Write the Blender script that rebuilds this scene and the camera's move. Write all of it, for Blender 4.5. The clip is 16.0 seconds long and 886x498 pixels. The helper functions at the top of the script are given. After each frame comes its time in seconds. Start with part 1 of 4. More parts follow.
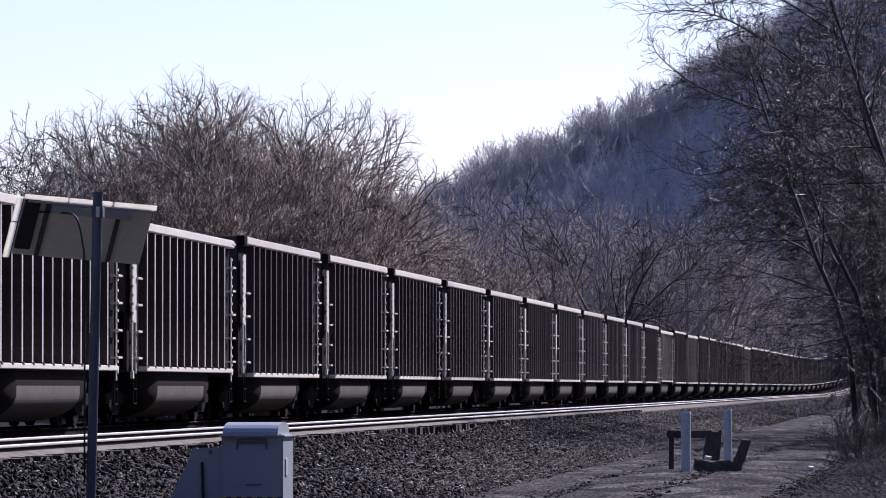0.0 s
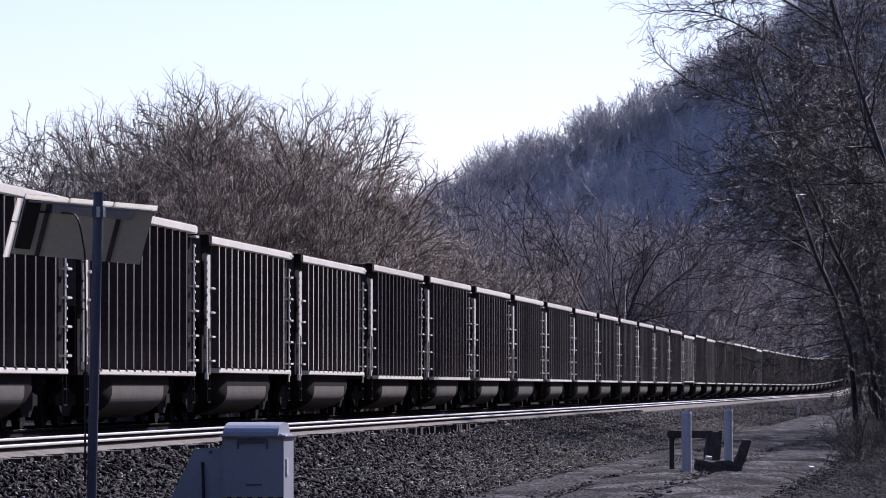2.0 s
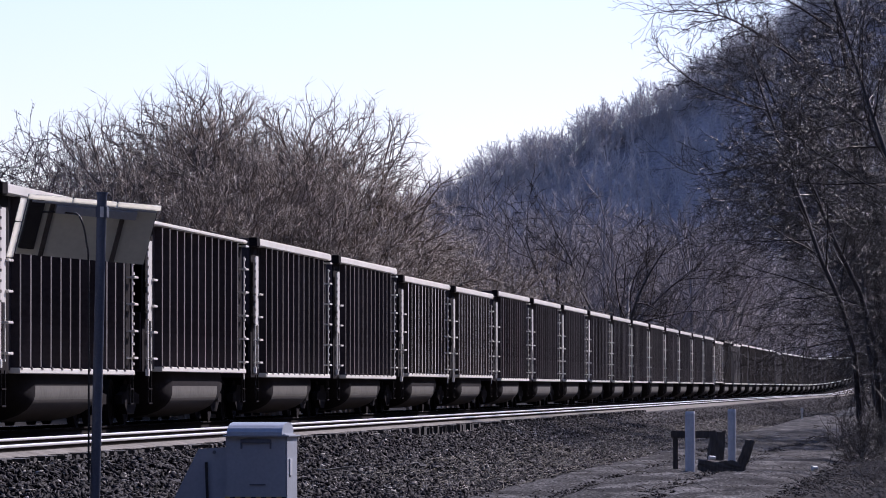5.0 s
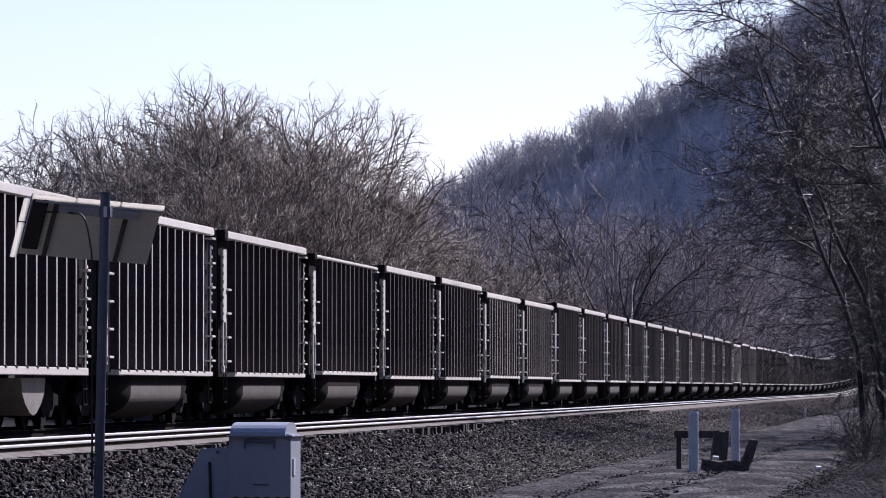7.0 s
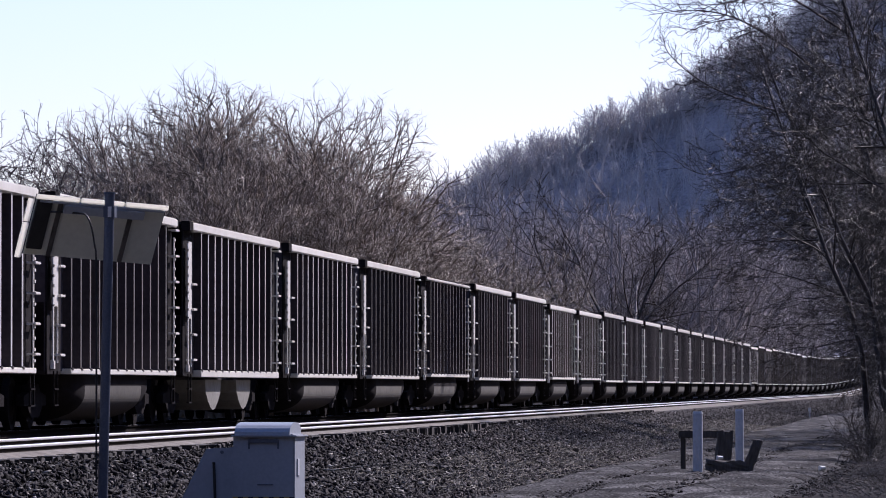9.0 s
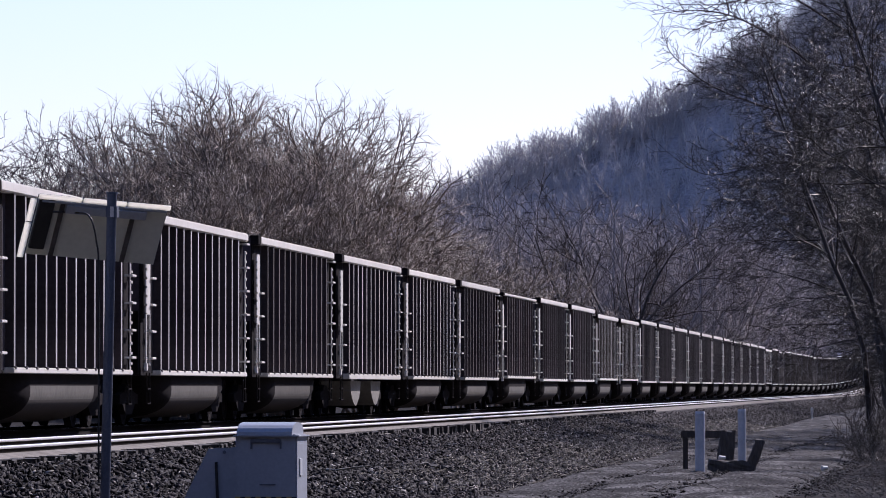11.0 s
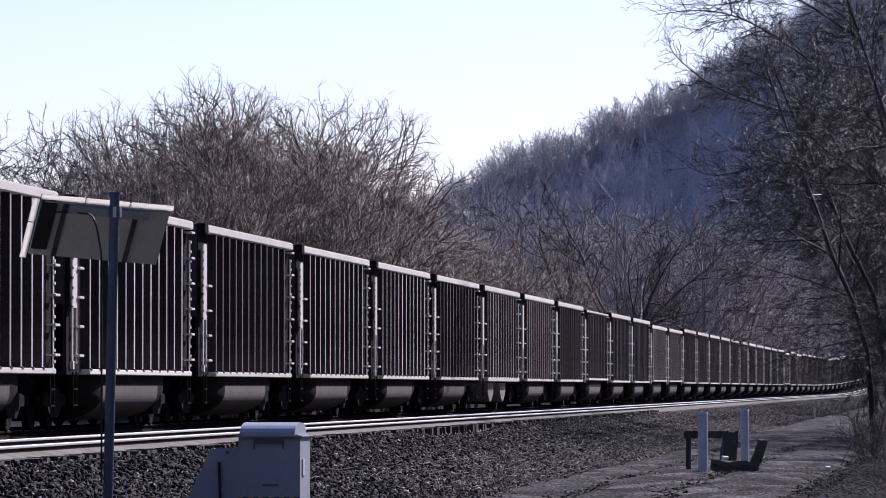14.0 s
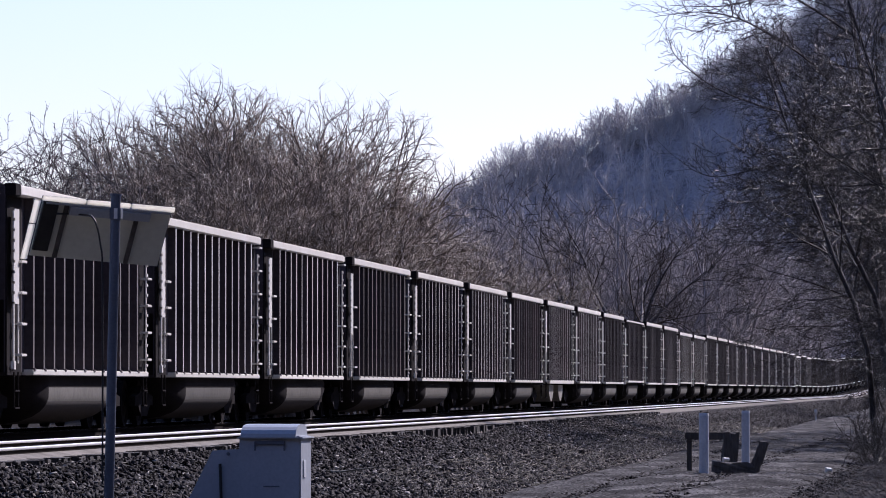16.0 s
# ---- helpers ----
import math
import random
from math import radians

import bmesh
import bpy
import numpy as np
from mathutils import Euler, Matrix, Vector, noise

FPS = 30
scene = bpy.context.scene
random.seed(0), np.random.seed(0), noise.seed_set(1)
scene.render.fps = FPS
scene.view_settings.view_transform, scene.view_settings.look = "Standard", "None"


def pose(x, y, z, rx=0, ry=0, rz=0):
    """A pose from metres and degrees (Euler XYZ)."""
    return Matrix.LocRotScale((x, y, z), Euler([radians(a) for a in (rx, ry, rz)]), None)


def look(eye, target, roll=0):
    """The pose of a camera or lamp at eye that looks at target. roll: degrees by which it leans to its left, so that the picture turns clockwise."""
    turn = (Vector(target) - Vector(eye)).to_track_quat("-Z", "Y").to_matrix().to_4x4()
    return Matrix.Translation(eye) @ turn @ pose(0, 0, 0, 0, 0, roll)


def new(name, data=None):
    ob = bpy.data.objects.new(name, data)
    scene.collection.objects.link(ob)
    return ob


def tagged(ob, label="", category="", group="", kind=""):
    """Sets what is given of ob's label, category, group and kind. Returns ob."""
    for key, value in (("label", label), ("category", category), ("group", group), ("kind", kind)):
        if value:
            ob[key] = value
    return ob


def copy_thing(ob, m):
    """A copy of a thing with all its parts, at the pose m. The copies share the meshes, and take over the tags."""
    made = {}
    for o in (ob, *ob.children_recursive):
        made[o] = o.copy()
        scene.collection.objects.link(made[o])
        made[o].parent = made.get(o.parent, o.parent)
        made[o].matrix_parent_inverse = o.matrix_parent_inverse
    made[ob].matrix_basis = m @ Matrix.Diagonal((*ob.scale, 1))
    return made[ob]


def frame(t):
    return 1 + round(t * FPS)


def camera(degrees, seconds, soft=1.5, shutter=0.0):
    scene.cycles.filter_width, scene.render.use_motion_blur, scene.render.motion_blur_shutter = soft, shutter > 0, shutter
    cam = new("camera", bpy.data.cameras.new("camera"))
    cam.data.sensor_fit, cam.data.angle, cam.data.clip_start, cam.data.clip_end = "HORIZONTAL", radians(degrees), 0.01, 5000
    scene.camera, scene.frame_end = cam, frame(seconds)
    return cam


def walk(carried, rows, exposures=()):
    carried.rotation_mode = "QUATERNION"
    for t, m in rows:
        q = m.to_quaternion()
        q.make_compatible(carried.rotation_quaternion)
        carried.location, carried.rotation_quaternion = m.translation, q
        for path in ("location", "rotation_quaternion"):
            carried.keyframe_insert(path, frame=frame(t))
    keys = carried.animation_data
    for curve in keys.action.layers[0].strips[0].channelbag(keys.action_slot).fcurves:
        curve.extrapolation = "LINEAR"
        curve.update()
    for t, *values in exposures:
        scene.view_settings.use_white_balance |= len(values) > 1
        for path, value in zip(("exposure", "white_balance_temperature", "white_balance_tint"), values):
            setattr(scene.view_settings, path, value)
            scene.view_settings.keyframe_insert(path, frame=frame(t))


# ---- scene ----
EXPOSURE = 0.27
# World: z = 0 at the rail tops, +y along the track, x to the right of it.
EYE = (0.0, 0.0, 0.74)
FOCAL = 9365.0                      # in picture widths of 1568
cam = camera(2 * math.degrees(math.atan(784 / FOCAL)), 16.0, soft=1.0)

# seconds, sideways and upward drift of the aim (in 1/9365 rad)
AIM = [(0.0, 0.0, 0.0), (0.5, -0.8, -0.3), (1.0, 0.0, -1.0), (1.5, 0.0, -0.8), (2.0, 1.0, 0.0), (2.5, 1.2, 1.8), (3.0, 2.3, 2.6),
       (3.5, 3.0, 1.6), (4.0, 4.2, 0.0), (5.2, 8.0, 0.0), (6.5, 12.1, 0.0), (7.0, 13.4, 0.0), (7.5, 14.3, 0.0), (8.0, 16.6, 0.0),
       (8.5, 19.4, 0.0), (9.0, 21.0, 0.0), (10.2, 24.2, 0.0), (11.5, 27.2, -0.3), (12.0, 29.8, -1.0), (12.5, 29.0, 0.0), (13.0, 29.0, 0.0),
       (13.5, 29.4, 0.0), (14.0, 30.2, 0.3), (14.5, 31.5, 1.8), (15.0, 32.0, 2.2), (15.5, 32.0, 3.0), (16.0, 32.0, 3.0)]


def aim(dx, dy):
    tilt = math.atan((245.0 + dy) / FOCAL)
    turn = math.atan((871.0 + dx) * math.cos(tilt) / FOCAL)
    return pose(*EYE, 90 + math.degrees(tilt), 0, math.degrees(turn))


walk(cam, [(t, aim(dx, dy)) for t, dx, dy in AIM], exposures=[(0.0, EXPOSURE, 5400, 35), (16.0, EXPOSURE, 5400, 35)])

# ---- light ----
SUN_TURN, SUN_HIGH = 29.0, 36.0     # degrees to the right of the track, degrees up
sun_to = Vector((math.sin(radians(SUN_TURN)) * math.cos(radians(SUN_HIGH)), math.cos(radians(SUN_TURN)) * math.cos(radians(SUN_HIGH)), math.sin(radians(SUN_HIGH))))
world = bpy.data.worlds.new("sky")
scene.world = world
world.use_nodes = True
wn = world.node_tree
sky = wn.nodes.new("ShaderNodeTexSky")
sky.sky_type, sky.sun_disc = "NISHITA", False
sky.sun_elevation, sky.sun_rotation = radians(SUN_HIGH), radians(SUN_TURN)
sky.air_density, sky.dust_density, sky.ozone_density = 1.0, 0.45, 1.6
wn.links.new(sky.outputs[0], wn.nodes["Background"].inputs[0])
wn.nodes["Background"].inputs[1].default_value = 0.096
sun = new("sun", bpy.data.lights.new("sun", "SUN"))
sun.data.energy, sun.data.angle, sun.data.color = 5.0, radians(0.55), (1.0, 0.915, 0.70)
sun.matrix_world = look((0, 0, 60), Vector((0, 0, 60)) - sun_to)


# ---- materials ----
def mat(name, colors, rough=0.6, metal=0.0, scale=8.0, fine=60.0, bump=0.0, bump_scale=40.0, island=0.0, obj=0.0, stretch=None, spec=0.5):
    """Noise between colours at two scales, with optional bump and per-piece variation of brightness."""
    m = bpy.data.materials.new(name)
    m.use_nodes = True
    nt, N = m.node_tree, m.node_tree.nodes
    b = N["Principled BSDF"]
    tc = N.new("ShaderNodeTexCoord")
    src = tc.outputs["Object"]
    if stretch:
        mp = N.new("ShaderNodeMapping")
        mp.inputs["Scale"].default_value = stretch
        nt.links.new(src, mp.inputs[0])
        src = mp.outputs[0]
    n1, n2 = N.new("ShaderNodeTexNoise"), N.new("ShaderNodeTexNoise")
    for n, s, d in ((n1, scale, 4.0), (n2, fine, 3.0)):
        n.inputs["Scale"].default_value, n.inputs["Detail"].default_value = s, d
        nt.links.new(src, n.inputs["Vector"])
    mix = N.new("ShaderNodeMath")
    mix.operation = "MULTIPLY_ADD"
    mix.inputs[1].default_value, mix.inputs[2].default_value = 0.5, 0.0
    add = N.new("ShaderNodeMath")
    nt.links.new(n2.outputs[0], mix.inputs[0])
    half = N.new("ShaderNodeMath")
    half.operation = "MULTIPLY_ADD"
    half.inputs[1].default_value = 0.5
    nt.links.new(n1.outputs[0], half.inputs[0])
    nt.links.new(mix.outputs[0], half.inputs[2])
    ramp = N.new("ShaderNodeValToRGB")
    el = ramp.color_ramp.elements
    while len(el) < len(colors):
        el.new(0.5)
    for i, c in enumerate(colors):
        el[i].position = 0.32 + 0.36 * i / max(1, len(colors) - 1)
        el[i].color = (*c, 1)
    nt.links.new(half.outputs[0], ramp.inputs[0])
    out = ramp.outputs[0]
    if island or obj:
        if obj:
            g = N.new("ShaderNodeObjectInfo").outputs["Random"]
        else:
            g = N.new("ShaderNodeNewGeometry").outputs["Random Per Island"]
        mr = N.new("ShaderNodeMapRange")
        k = island or obj
        mr.inputs["To Min"].default_value, mr.inputs["To Max"].default_value = 1 - k, 1 + k
        nt.links.new(g, mr.inputs[0])
        sc = N.new("ShaderNodeVectorMath")
        sc.operation = "SCALE"
        nt.links.new(out, sc.inputs[0])
        nt.links.new(mr.outputs[0], sc.inputs["Scale"])
        out = sc.outputs[0]
    nt.links.new(out, b.inputs["Base Color"])
    b.inputs["Roughness"].default_value, b.inputs["Metallic"].default_value = rough, metal
    b.inputs["Specular IOR Level"].default_value = spec
    if bump:
        n3 = N.new("ShaderNodeTexNoise")
        n3.inputs["Scale"].default_value, n3.inputs["Detail"].default_value = bump_scale, 4.0
        nt.links.new(src, n3.inputs["Vector"])
        bp = N.new("ShaderNodeBump")
        bp.inputs["Strength"].default_value, bp.inputs["Distance"].default_value = min(1.0, bump * 4), bump
        nt.links.new(n3.outputs[0], bp.inputs["Height"])
        nt.links.new(bp.outputs[0], b.inputs["Normal"])
    return m


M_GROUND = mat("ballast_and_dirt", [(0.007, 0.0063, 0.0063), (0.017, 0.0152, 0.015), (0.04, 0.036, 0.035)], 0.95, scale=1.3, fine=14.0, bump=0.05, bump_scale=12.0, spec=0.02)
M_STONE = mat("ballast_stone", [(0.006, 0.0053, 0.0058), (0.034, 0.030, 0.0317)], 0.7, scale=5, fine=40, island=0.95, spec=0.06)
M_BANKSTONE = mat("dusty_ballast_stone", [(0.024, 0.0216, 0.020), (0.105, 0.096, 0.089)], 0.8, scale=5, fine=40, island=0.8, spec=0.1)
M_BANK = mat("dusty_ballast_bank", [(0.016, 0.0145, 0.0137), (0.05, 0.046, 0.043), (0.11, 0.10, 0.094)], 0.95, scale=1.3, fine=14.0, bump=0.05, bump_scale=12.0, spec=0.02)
M_DIRT = mat("road_dirt", [(0.012, 0.0114, 0.011), (0.062, 0.059, 0.056), (0.25, 0.24, 0.225)], 0.95, scale=1.1, fine=26.0, bump=0.05, bump_scale=40.0, stretch=(0.8, 0.35, 1), spec=0.02)
M_TIE = mat("creosoted_tie", [(0.010, 0.0085, 0.0075), (0.04, 0.033, 0.028)], 0.9, scale=3, fine=30, obj=0.4, bump=0.01)
# near-white base puts the glare of the rail heads into the colour
M_RAIL = mat("worn_rail_head_glare", [(0.84, 0.83, 0.82), (0.93, 0.92, 0.91)], 0.36, metal=0.4, scale=2, fine=50)
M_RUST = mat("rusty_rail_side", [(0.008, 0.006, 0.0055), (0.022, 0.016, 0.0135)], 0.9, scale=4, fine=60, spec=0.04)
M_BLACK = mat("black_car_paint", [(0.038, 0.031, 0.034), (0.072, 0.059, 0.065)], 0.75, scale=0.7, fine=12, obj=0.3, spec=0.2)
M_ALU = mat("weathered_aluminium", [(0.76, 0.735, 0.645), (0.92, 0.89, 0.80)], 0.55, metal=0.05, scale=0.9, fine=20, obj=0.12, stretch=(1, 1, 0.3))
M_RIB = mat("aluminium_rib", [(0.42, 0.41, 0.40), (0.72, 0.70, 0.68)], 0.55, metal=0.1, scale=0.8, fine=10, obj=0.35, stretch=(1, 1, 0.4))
M_RIBDARK = mat("sooty_rib", [(0.05, 0.045, 0.043), (0.15, 0.135, 0.128)], 0.7, scale=0.9, fine=12, obj=0.4, stretch=(1, 1, 0.4))
M_BROWN = mat("rusty_brown_panel_and_tub_shade", [(0.03, 0.024, 0.02), (0.07, 0.055, 0.045)], 0.8, scale=0.6, fine=9, obj=0.2)
M_DUST = mat("dusty_pale_panel", [(0.10, 0.09, 0.08), (0.20, 0.18, 0.16)], 0.8, scale=0.6, fine=9, obj=0.2)
M_STEEL = mat("dark_truck_steel_and_shade", [(0.011, 0.0095, 0.010), (0.024, 0.020, 0.021)], 0.9, scale=3, fine=30, spec=0.04)
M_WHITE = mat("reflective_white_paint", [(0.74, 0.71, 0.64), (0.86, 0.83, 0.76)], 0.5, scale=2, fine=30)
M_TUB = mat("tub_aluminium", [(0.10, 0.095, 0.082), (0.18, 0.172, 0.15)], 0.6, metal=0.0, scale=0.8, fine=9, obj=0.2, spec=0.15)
M_HOPPER = mat("hopper_aluminium", [(0.20, 0.192, 0.168), (0.36, 0.345, 0.305)], 0.6, scale=0.8, fine=9, spec=0.15)
M_CAB = mat("grey_blue_enamel", [(0.33, 0.36, 0.40), (0.43, 0.46, 0.50)], 0.45, scale=1.2, fine=25)
M_POLE = mat("galvanised_pole", [(0.085, 0.10, 0.135), (0.15, 0.17, 0.21)], 0.5, metal=0.3, scale=3, fine=40)
M_SHEET = mat("panel_back_sheet", [(0.60, 0.61, 0.52), (0.72, 0.73, 0.63)], 0.6, scale=2.0, fine=15)
M_CELL = mat("solar_cells", [(0.01, 0.015, 0.04), (0.02, 0.03, 0.08)], 0.12, scale=8, fine=40)
M_RUBBER = mat("black_rubber", [(0.012, 0.012, 0.014), (0.03, 0.03, 0.03)], 0.6)
M_YELLOW = mat("hazard_yellow", [(0.55, 0.42, 0.05), (0.7, 0.55, 0.08)], 0.5)
M_POST = mat("white_pipe", [(0.50, 0.53, 0.56), (0.66, 0.68, 0.70)], 0.5, scale=2.5, fine=20)
M_WOOD = mat("weathered_timber", [(0.035, 0.03, 0.027), (0.11, 0.095, 0.08)], 0.85, scale=2, fine=25, stretch=(1, 1, 0.15), bump=0.01)
M_BARK = mat("grey_bark", [(0.06, 0.052, 0.048), (0.15, 0.135, 0.125)], 0.7, scale=3, fine=30, bump=0.02)
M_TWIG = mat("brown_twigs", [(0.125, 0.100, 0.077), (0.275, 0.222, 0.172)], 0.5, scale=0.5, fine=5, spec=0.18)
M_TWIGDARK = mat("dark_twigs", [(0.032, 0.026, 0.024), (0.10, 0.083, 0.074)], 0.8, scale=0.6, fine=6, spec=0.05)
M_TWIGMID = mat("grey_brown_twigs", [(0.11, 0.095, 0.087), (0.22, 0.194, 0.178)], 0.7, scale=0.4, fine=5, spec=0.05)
# darker and slightly glossier than the twigs farther off
M_TWIGNEAR = mat("dark_trackside_twigs", [(0.028, 0.023, 0.020), (0.080, 0.065, 0.055)], 0.45, scale=0.8, fine=7, spec=0.25)
M_PALE = mat("pale_stones", [(0.10, 0.092, 0.082), (0.36, 0.33, 0.30)], 0.8, scale=4, fine=40, island=0.6, spec=0.2)
M_CLOD = mat("stony_clods", [(0.05, 0.049, 0.048), (0.17, 0.166, 0.16)], 0.9, scale=2, fine=30, island=0.6, spec=0.02)
# M_VALLEY, M_WOODS and M_HILLFLOOR carry the distance haze in their pale colours
M_VALLEY = mat("haze_paled_valley_twigs", [(0.24, 0.217, 0.21), (0.38, 0.347, 0.335)], 0.9, scale=0.08, fine=1.5, spec=0.02)
M_WOODS = mat("haze_paled_winter_woods", [(0.35, 0.332, 0.332), (0.59, 0.56, 0.56)], 0.9, scale=0.06, fine=0.8, spec=0.02)
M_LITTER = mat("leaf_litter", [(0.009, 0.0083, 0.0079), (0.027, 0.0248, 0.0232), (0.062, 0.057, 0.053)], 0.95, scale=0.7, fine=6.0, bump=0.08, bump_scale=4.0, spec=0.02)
M_HILLFLOOR = mat("haze_paled_hill_floor", [(0.17, 0.159, 0.166), (0.50, 0.467, 0.478)], 0.95, scale=0.05, fine=0.6, bump=0.4, bump_scale=0.4, spec=0.02)
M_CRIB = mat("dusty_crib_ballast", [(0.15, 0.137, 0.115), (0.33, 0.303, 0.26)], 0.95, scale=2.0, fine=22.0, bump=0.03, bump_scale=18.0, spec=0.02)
M_GRASS = mat("dry_weeds", [(0.19, 0.17, 0.13), (0.34, 0.31, 0.25)], 0.8, scale=2, fine=20)

# translucence added to imitate the gleam on the panel's frame edges
M_EDGE = mat("translucent_edge_gleam", [(0.90, 0.88, 0.78), (0.95, 0.93, 0.84)], 0.5, scale=3, fine=30)
et = M_EDGE.node_tree
glow = et.nodes.new("ShaderNodeBsdfTranslucent")
glow.inputs[0].default_value = (0.95, 0.93, 0.84, 1)
both = et.nodes.new("ShaderNodeMixShader")
both.inputs[0].default_value = 0.8
et.links.new(et.nodes["Principled BSDF"].outputs[0], both.inputs[1])
et.links.new(glow.outputs[0], both.inputs[2])
et.links.new(both.outputs[0], et.nodes["Material Output"].inputs[0])


# ---- mesh helpers ----
def part(name, bm, material, parent=None, label=""):
    me = bpy.data.meshes.new(name)
    bm.to_mesh(me)
    bm.free()
    return mesh_part(name, me, material, parent, label)


def mesh_part(name, me, material, parent=None, label=""):
    for m in (material if isinstance(material, (list, tuple)) else [material]):
        if m.name not in me.materials:
            me.materials.append(m)
    ob = new(name, me)
    ob.parent = parent
    return tagged(ob, label) if label else ob


def thing(name, at=(0, 0, 0), turn=0.0, label="", category="", group="", kind=""):
    e = new(name)
    e.empty_display_size = 0.3
    e.matrix_basis = pose(*at, 0, 0, turn)
    return tagged(e, label, category, group, kind)


def box(bm, x0, x1, y0, y1, z0, z1, bevel=0.0, m=None):
    made = bmesh.ops.create_cube(bm, size=1.0, matrix=Matrix.Translation(((x0 + x1) / 2, (y0 + y1) / 2, (z0 + z1) / 2)) @ Matrix.Diagonal((x1 - x0, y1 - y0, z1 - z0, 1)))["verts"]
    if bevel:
        edges = list({e for v in made for e in v.link_edges})
        made = list({v for f in bmesh.ops.bevel(bm, geom=edges, offset=bevel, segments=2, affect="EDGES")["faces"] for v in f.verts} | {v for v in made if v.is_valid})
    if m:
        bmesh.ops.transform(bm, matrix=m, verts=made)
    return made


def cyl(bm, a, b, r0, r1=None, n=12, caps=True):
    a, b = Vector(a), Vector(b)
    d = b - a
    m = Matrix.Translation((a + b) / 2) @ d.to_track_quat("Z", "Y").to_matrix().to_4x4()
    return bmesh.ops.create_cone(bm, cap_ends=caps, segments=n, radius1=r0, radius2=r0 if r1 is None else r1, depth=d.length, matrix=m)["verts"]


def prism(bm, outline, x0, x1):
    """An outline of (y, z) pairs pushed out along x."""
    a = [bm.verts.new((x0, y, z)) for y, z in outline]
    b = [bm.verts.new((x1, y, z)) for y, z in outline]
    n = len(outline)
    bm.faces.new(a)
    bm.faces.new(b[::-1])
    for i in range(n):
        bm.faces.new((a[i], b[i], b[(i + 1) % n], a[(i + 1) % n]))
    bmesh.ops.recalc_face_normals(bm, faces=bm.faces)


def lathe_y(bm, profile, n=24):
    """Spin (radius, y) pairs round the y axis."""
    rings = [[bm.verts.new((r * math.cos(2 * math.pi * i / n), y, r * math.sin(2 * math.pi * i / n))) for i in range(n)] for r, y in profile]
    for a, b in zip(rings, rings[1:]):
        for i in range(n):
            bm.faces.new((a[i], a[(i + 1) % n], b[(i + 1) % n], b[i]))
    bmesh.ops.recalc_face_normals(bm, faces=bm.faces)


def raw_mesh(name, verts, faces, smooth=False):
    """A mesh from an (n, 3) array and an (m, k) array of corners."""
    me = bpy.data.meshes.new(name)
    v, f = np.asarray(verts, dtype=np.float32), np.asarray(faces, dtype=np.int32)
    me.vertices.add(len(v))
    me.vertices.foreach_set("co", v.ravel())
    me.loops.add(f.size)
    me.loops.foreach_set("vertex_index", f.ravel())
    me.polygons.add(len(f))
    me.polygons.foreach_set("loop_start", np.arange(0, f.size, f.shape[1], dtype=np.int32))
    if smooth:
        me.polygons.foreach_set("use_smooth", np.ones(len(f), dtype=bool))
    me.update(calc_edges=True)
    return me


# ---- the lie of the land ----
TRACK_NEAR, TRACK_TRAIN = -12.65, -16.8


def bend(s):
    """Sideways shift of the line at s metres along it: straight, then a long right-hand curve."""
    return np.where(np.asarray(s) > 400, (np.asarray(s, dtype=float) - 400) ** 2 / 45000, 0.0)


def grade(s):
    """Rise of the line at s metres along it: level, then slowly uphill."""
    s = np.clip(np.asarray(s, dtype=float), 560, 1100)
    return np.where(s < 760, 0.8 * ((s - 560) / 170) ** 2, 1.107 + 0.0111 * (s - 760))


def step(a, b, x):
    t = np.clip((x - a) / (b - a), 0, 1)
    return t * t * (3 - 2 * t)


def lie(x, y):
    """Height of the ground."""
    x, y = np.asarray(x, dtype=float), np.asarray(y, dtype=float)
    u = x - bend(np.minimum(y, 1500))
    z = np.full(np.broadcast(x, y).shape, -0.95) + grade(y)
    open_end = step(110, 113, y) * step(131, 126, y)        # where the shoulder has slipped off the sleeper ends
    bed = 0.63 * np.clip((-8.2 - u) / 3.0, 0, 1) + 0.12 * (np.clip((-10.6 - u) / 0.6, 0, 1) * (1 - open_end) + np.clip((-11.3 - u) / 0.1, 0, 1) * open_end) + 0.11 * np.clip((-11.3 - u) / 0.5, 0, 1) * np.clip((u + 14.5) / 0.5, 0, 1)
    z = z + bed * np.clip((u + 22.0) / 1.6, 0, 1)
    z = z + 0.05 * np.sin(x * 0.9 + y * 0.05) * step(-8.5, -6.0, u) + 0.04 * np.sin(y * 0.11 + x * 0.4) * step(-8.5, -6.0, u)
    z = z + 1.4 * step(2.0, 14.0, u) + 2.5 * step(-30, -70, u)
    crest = 2 * np.interp(x / 2, (-320, -200, -150, -121, -105, -91, -74, -63, -41, -29, 100, 300), (4, 14, 37, 51, 58.5, 64, 71, 77, 90, 98, 140, 155)) + 1.6 * np.sin(x * 0.25) + 1.4 * np.sin(x * 0.115 + 1) - 17
    z = z + crest * np.clip((y - 2310) / 290, 0, 1) ** 1.3
    # unseen slopes at the right and behind the camera, added to block skylight
    z = z + 110 * step(45, 240, u) * step(900, 500, y) + 170 * step(-40, -280, y)
    return z


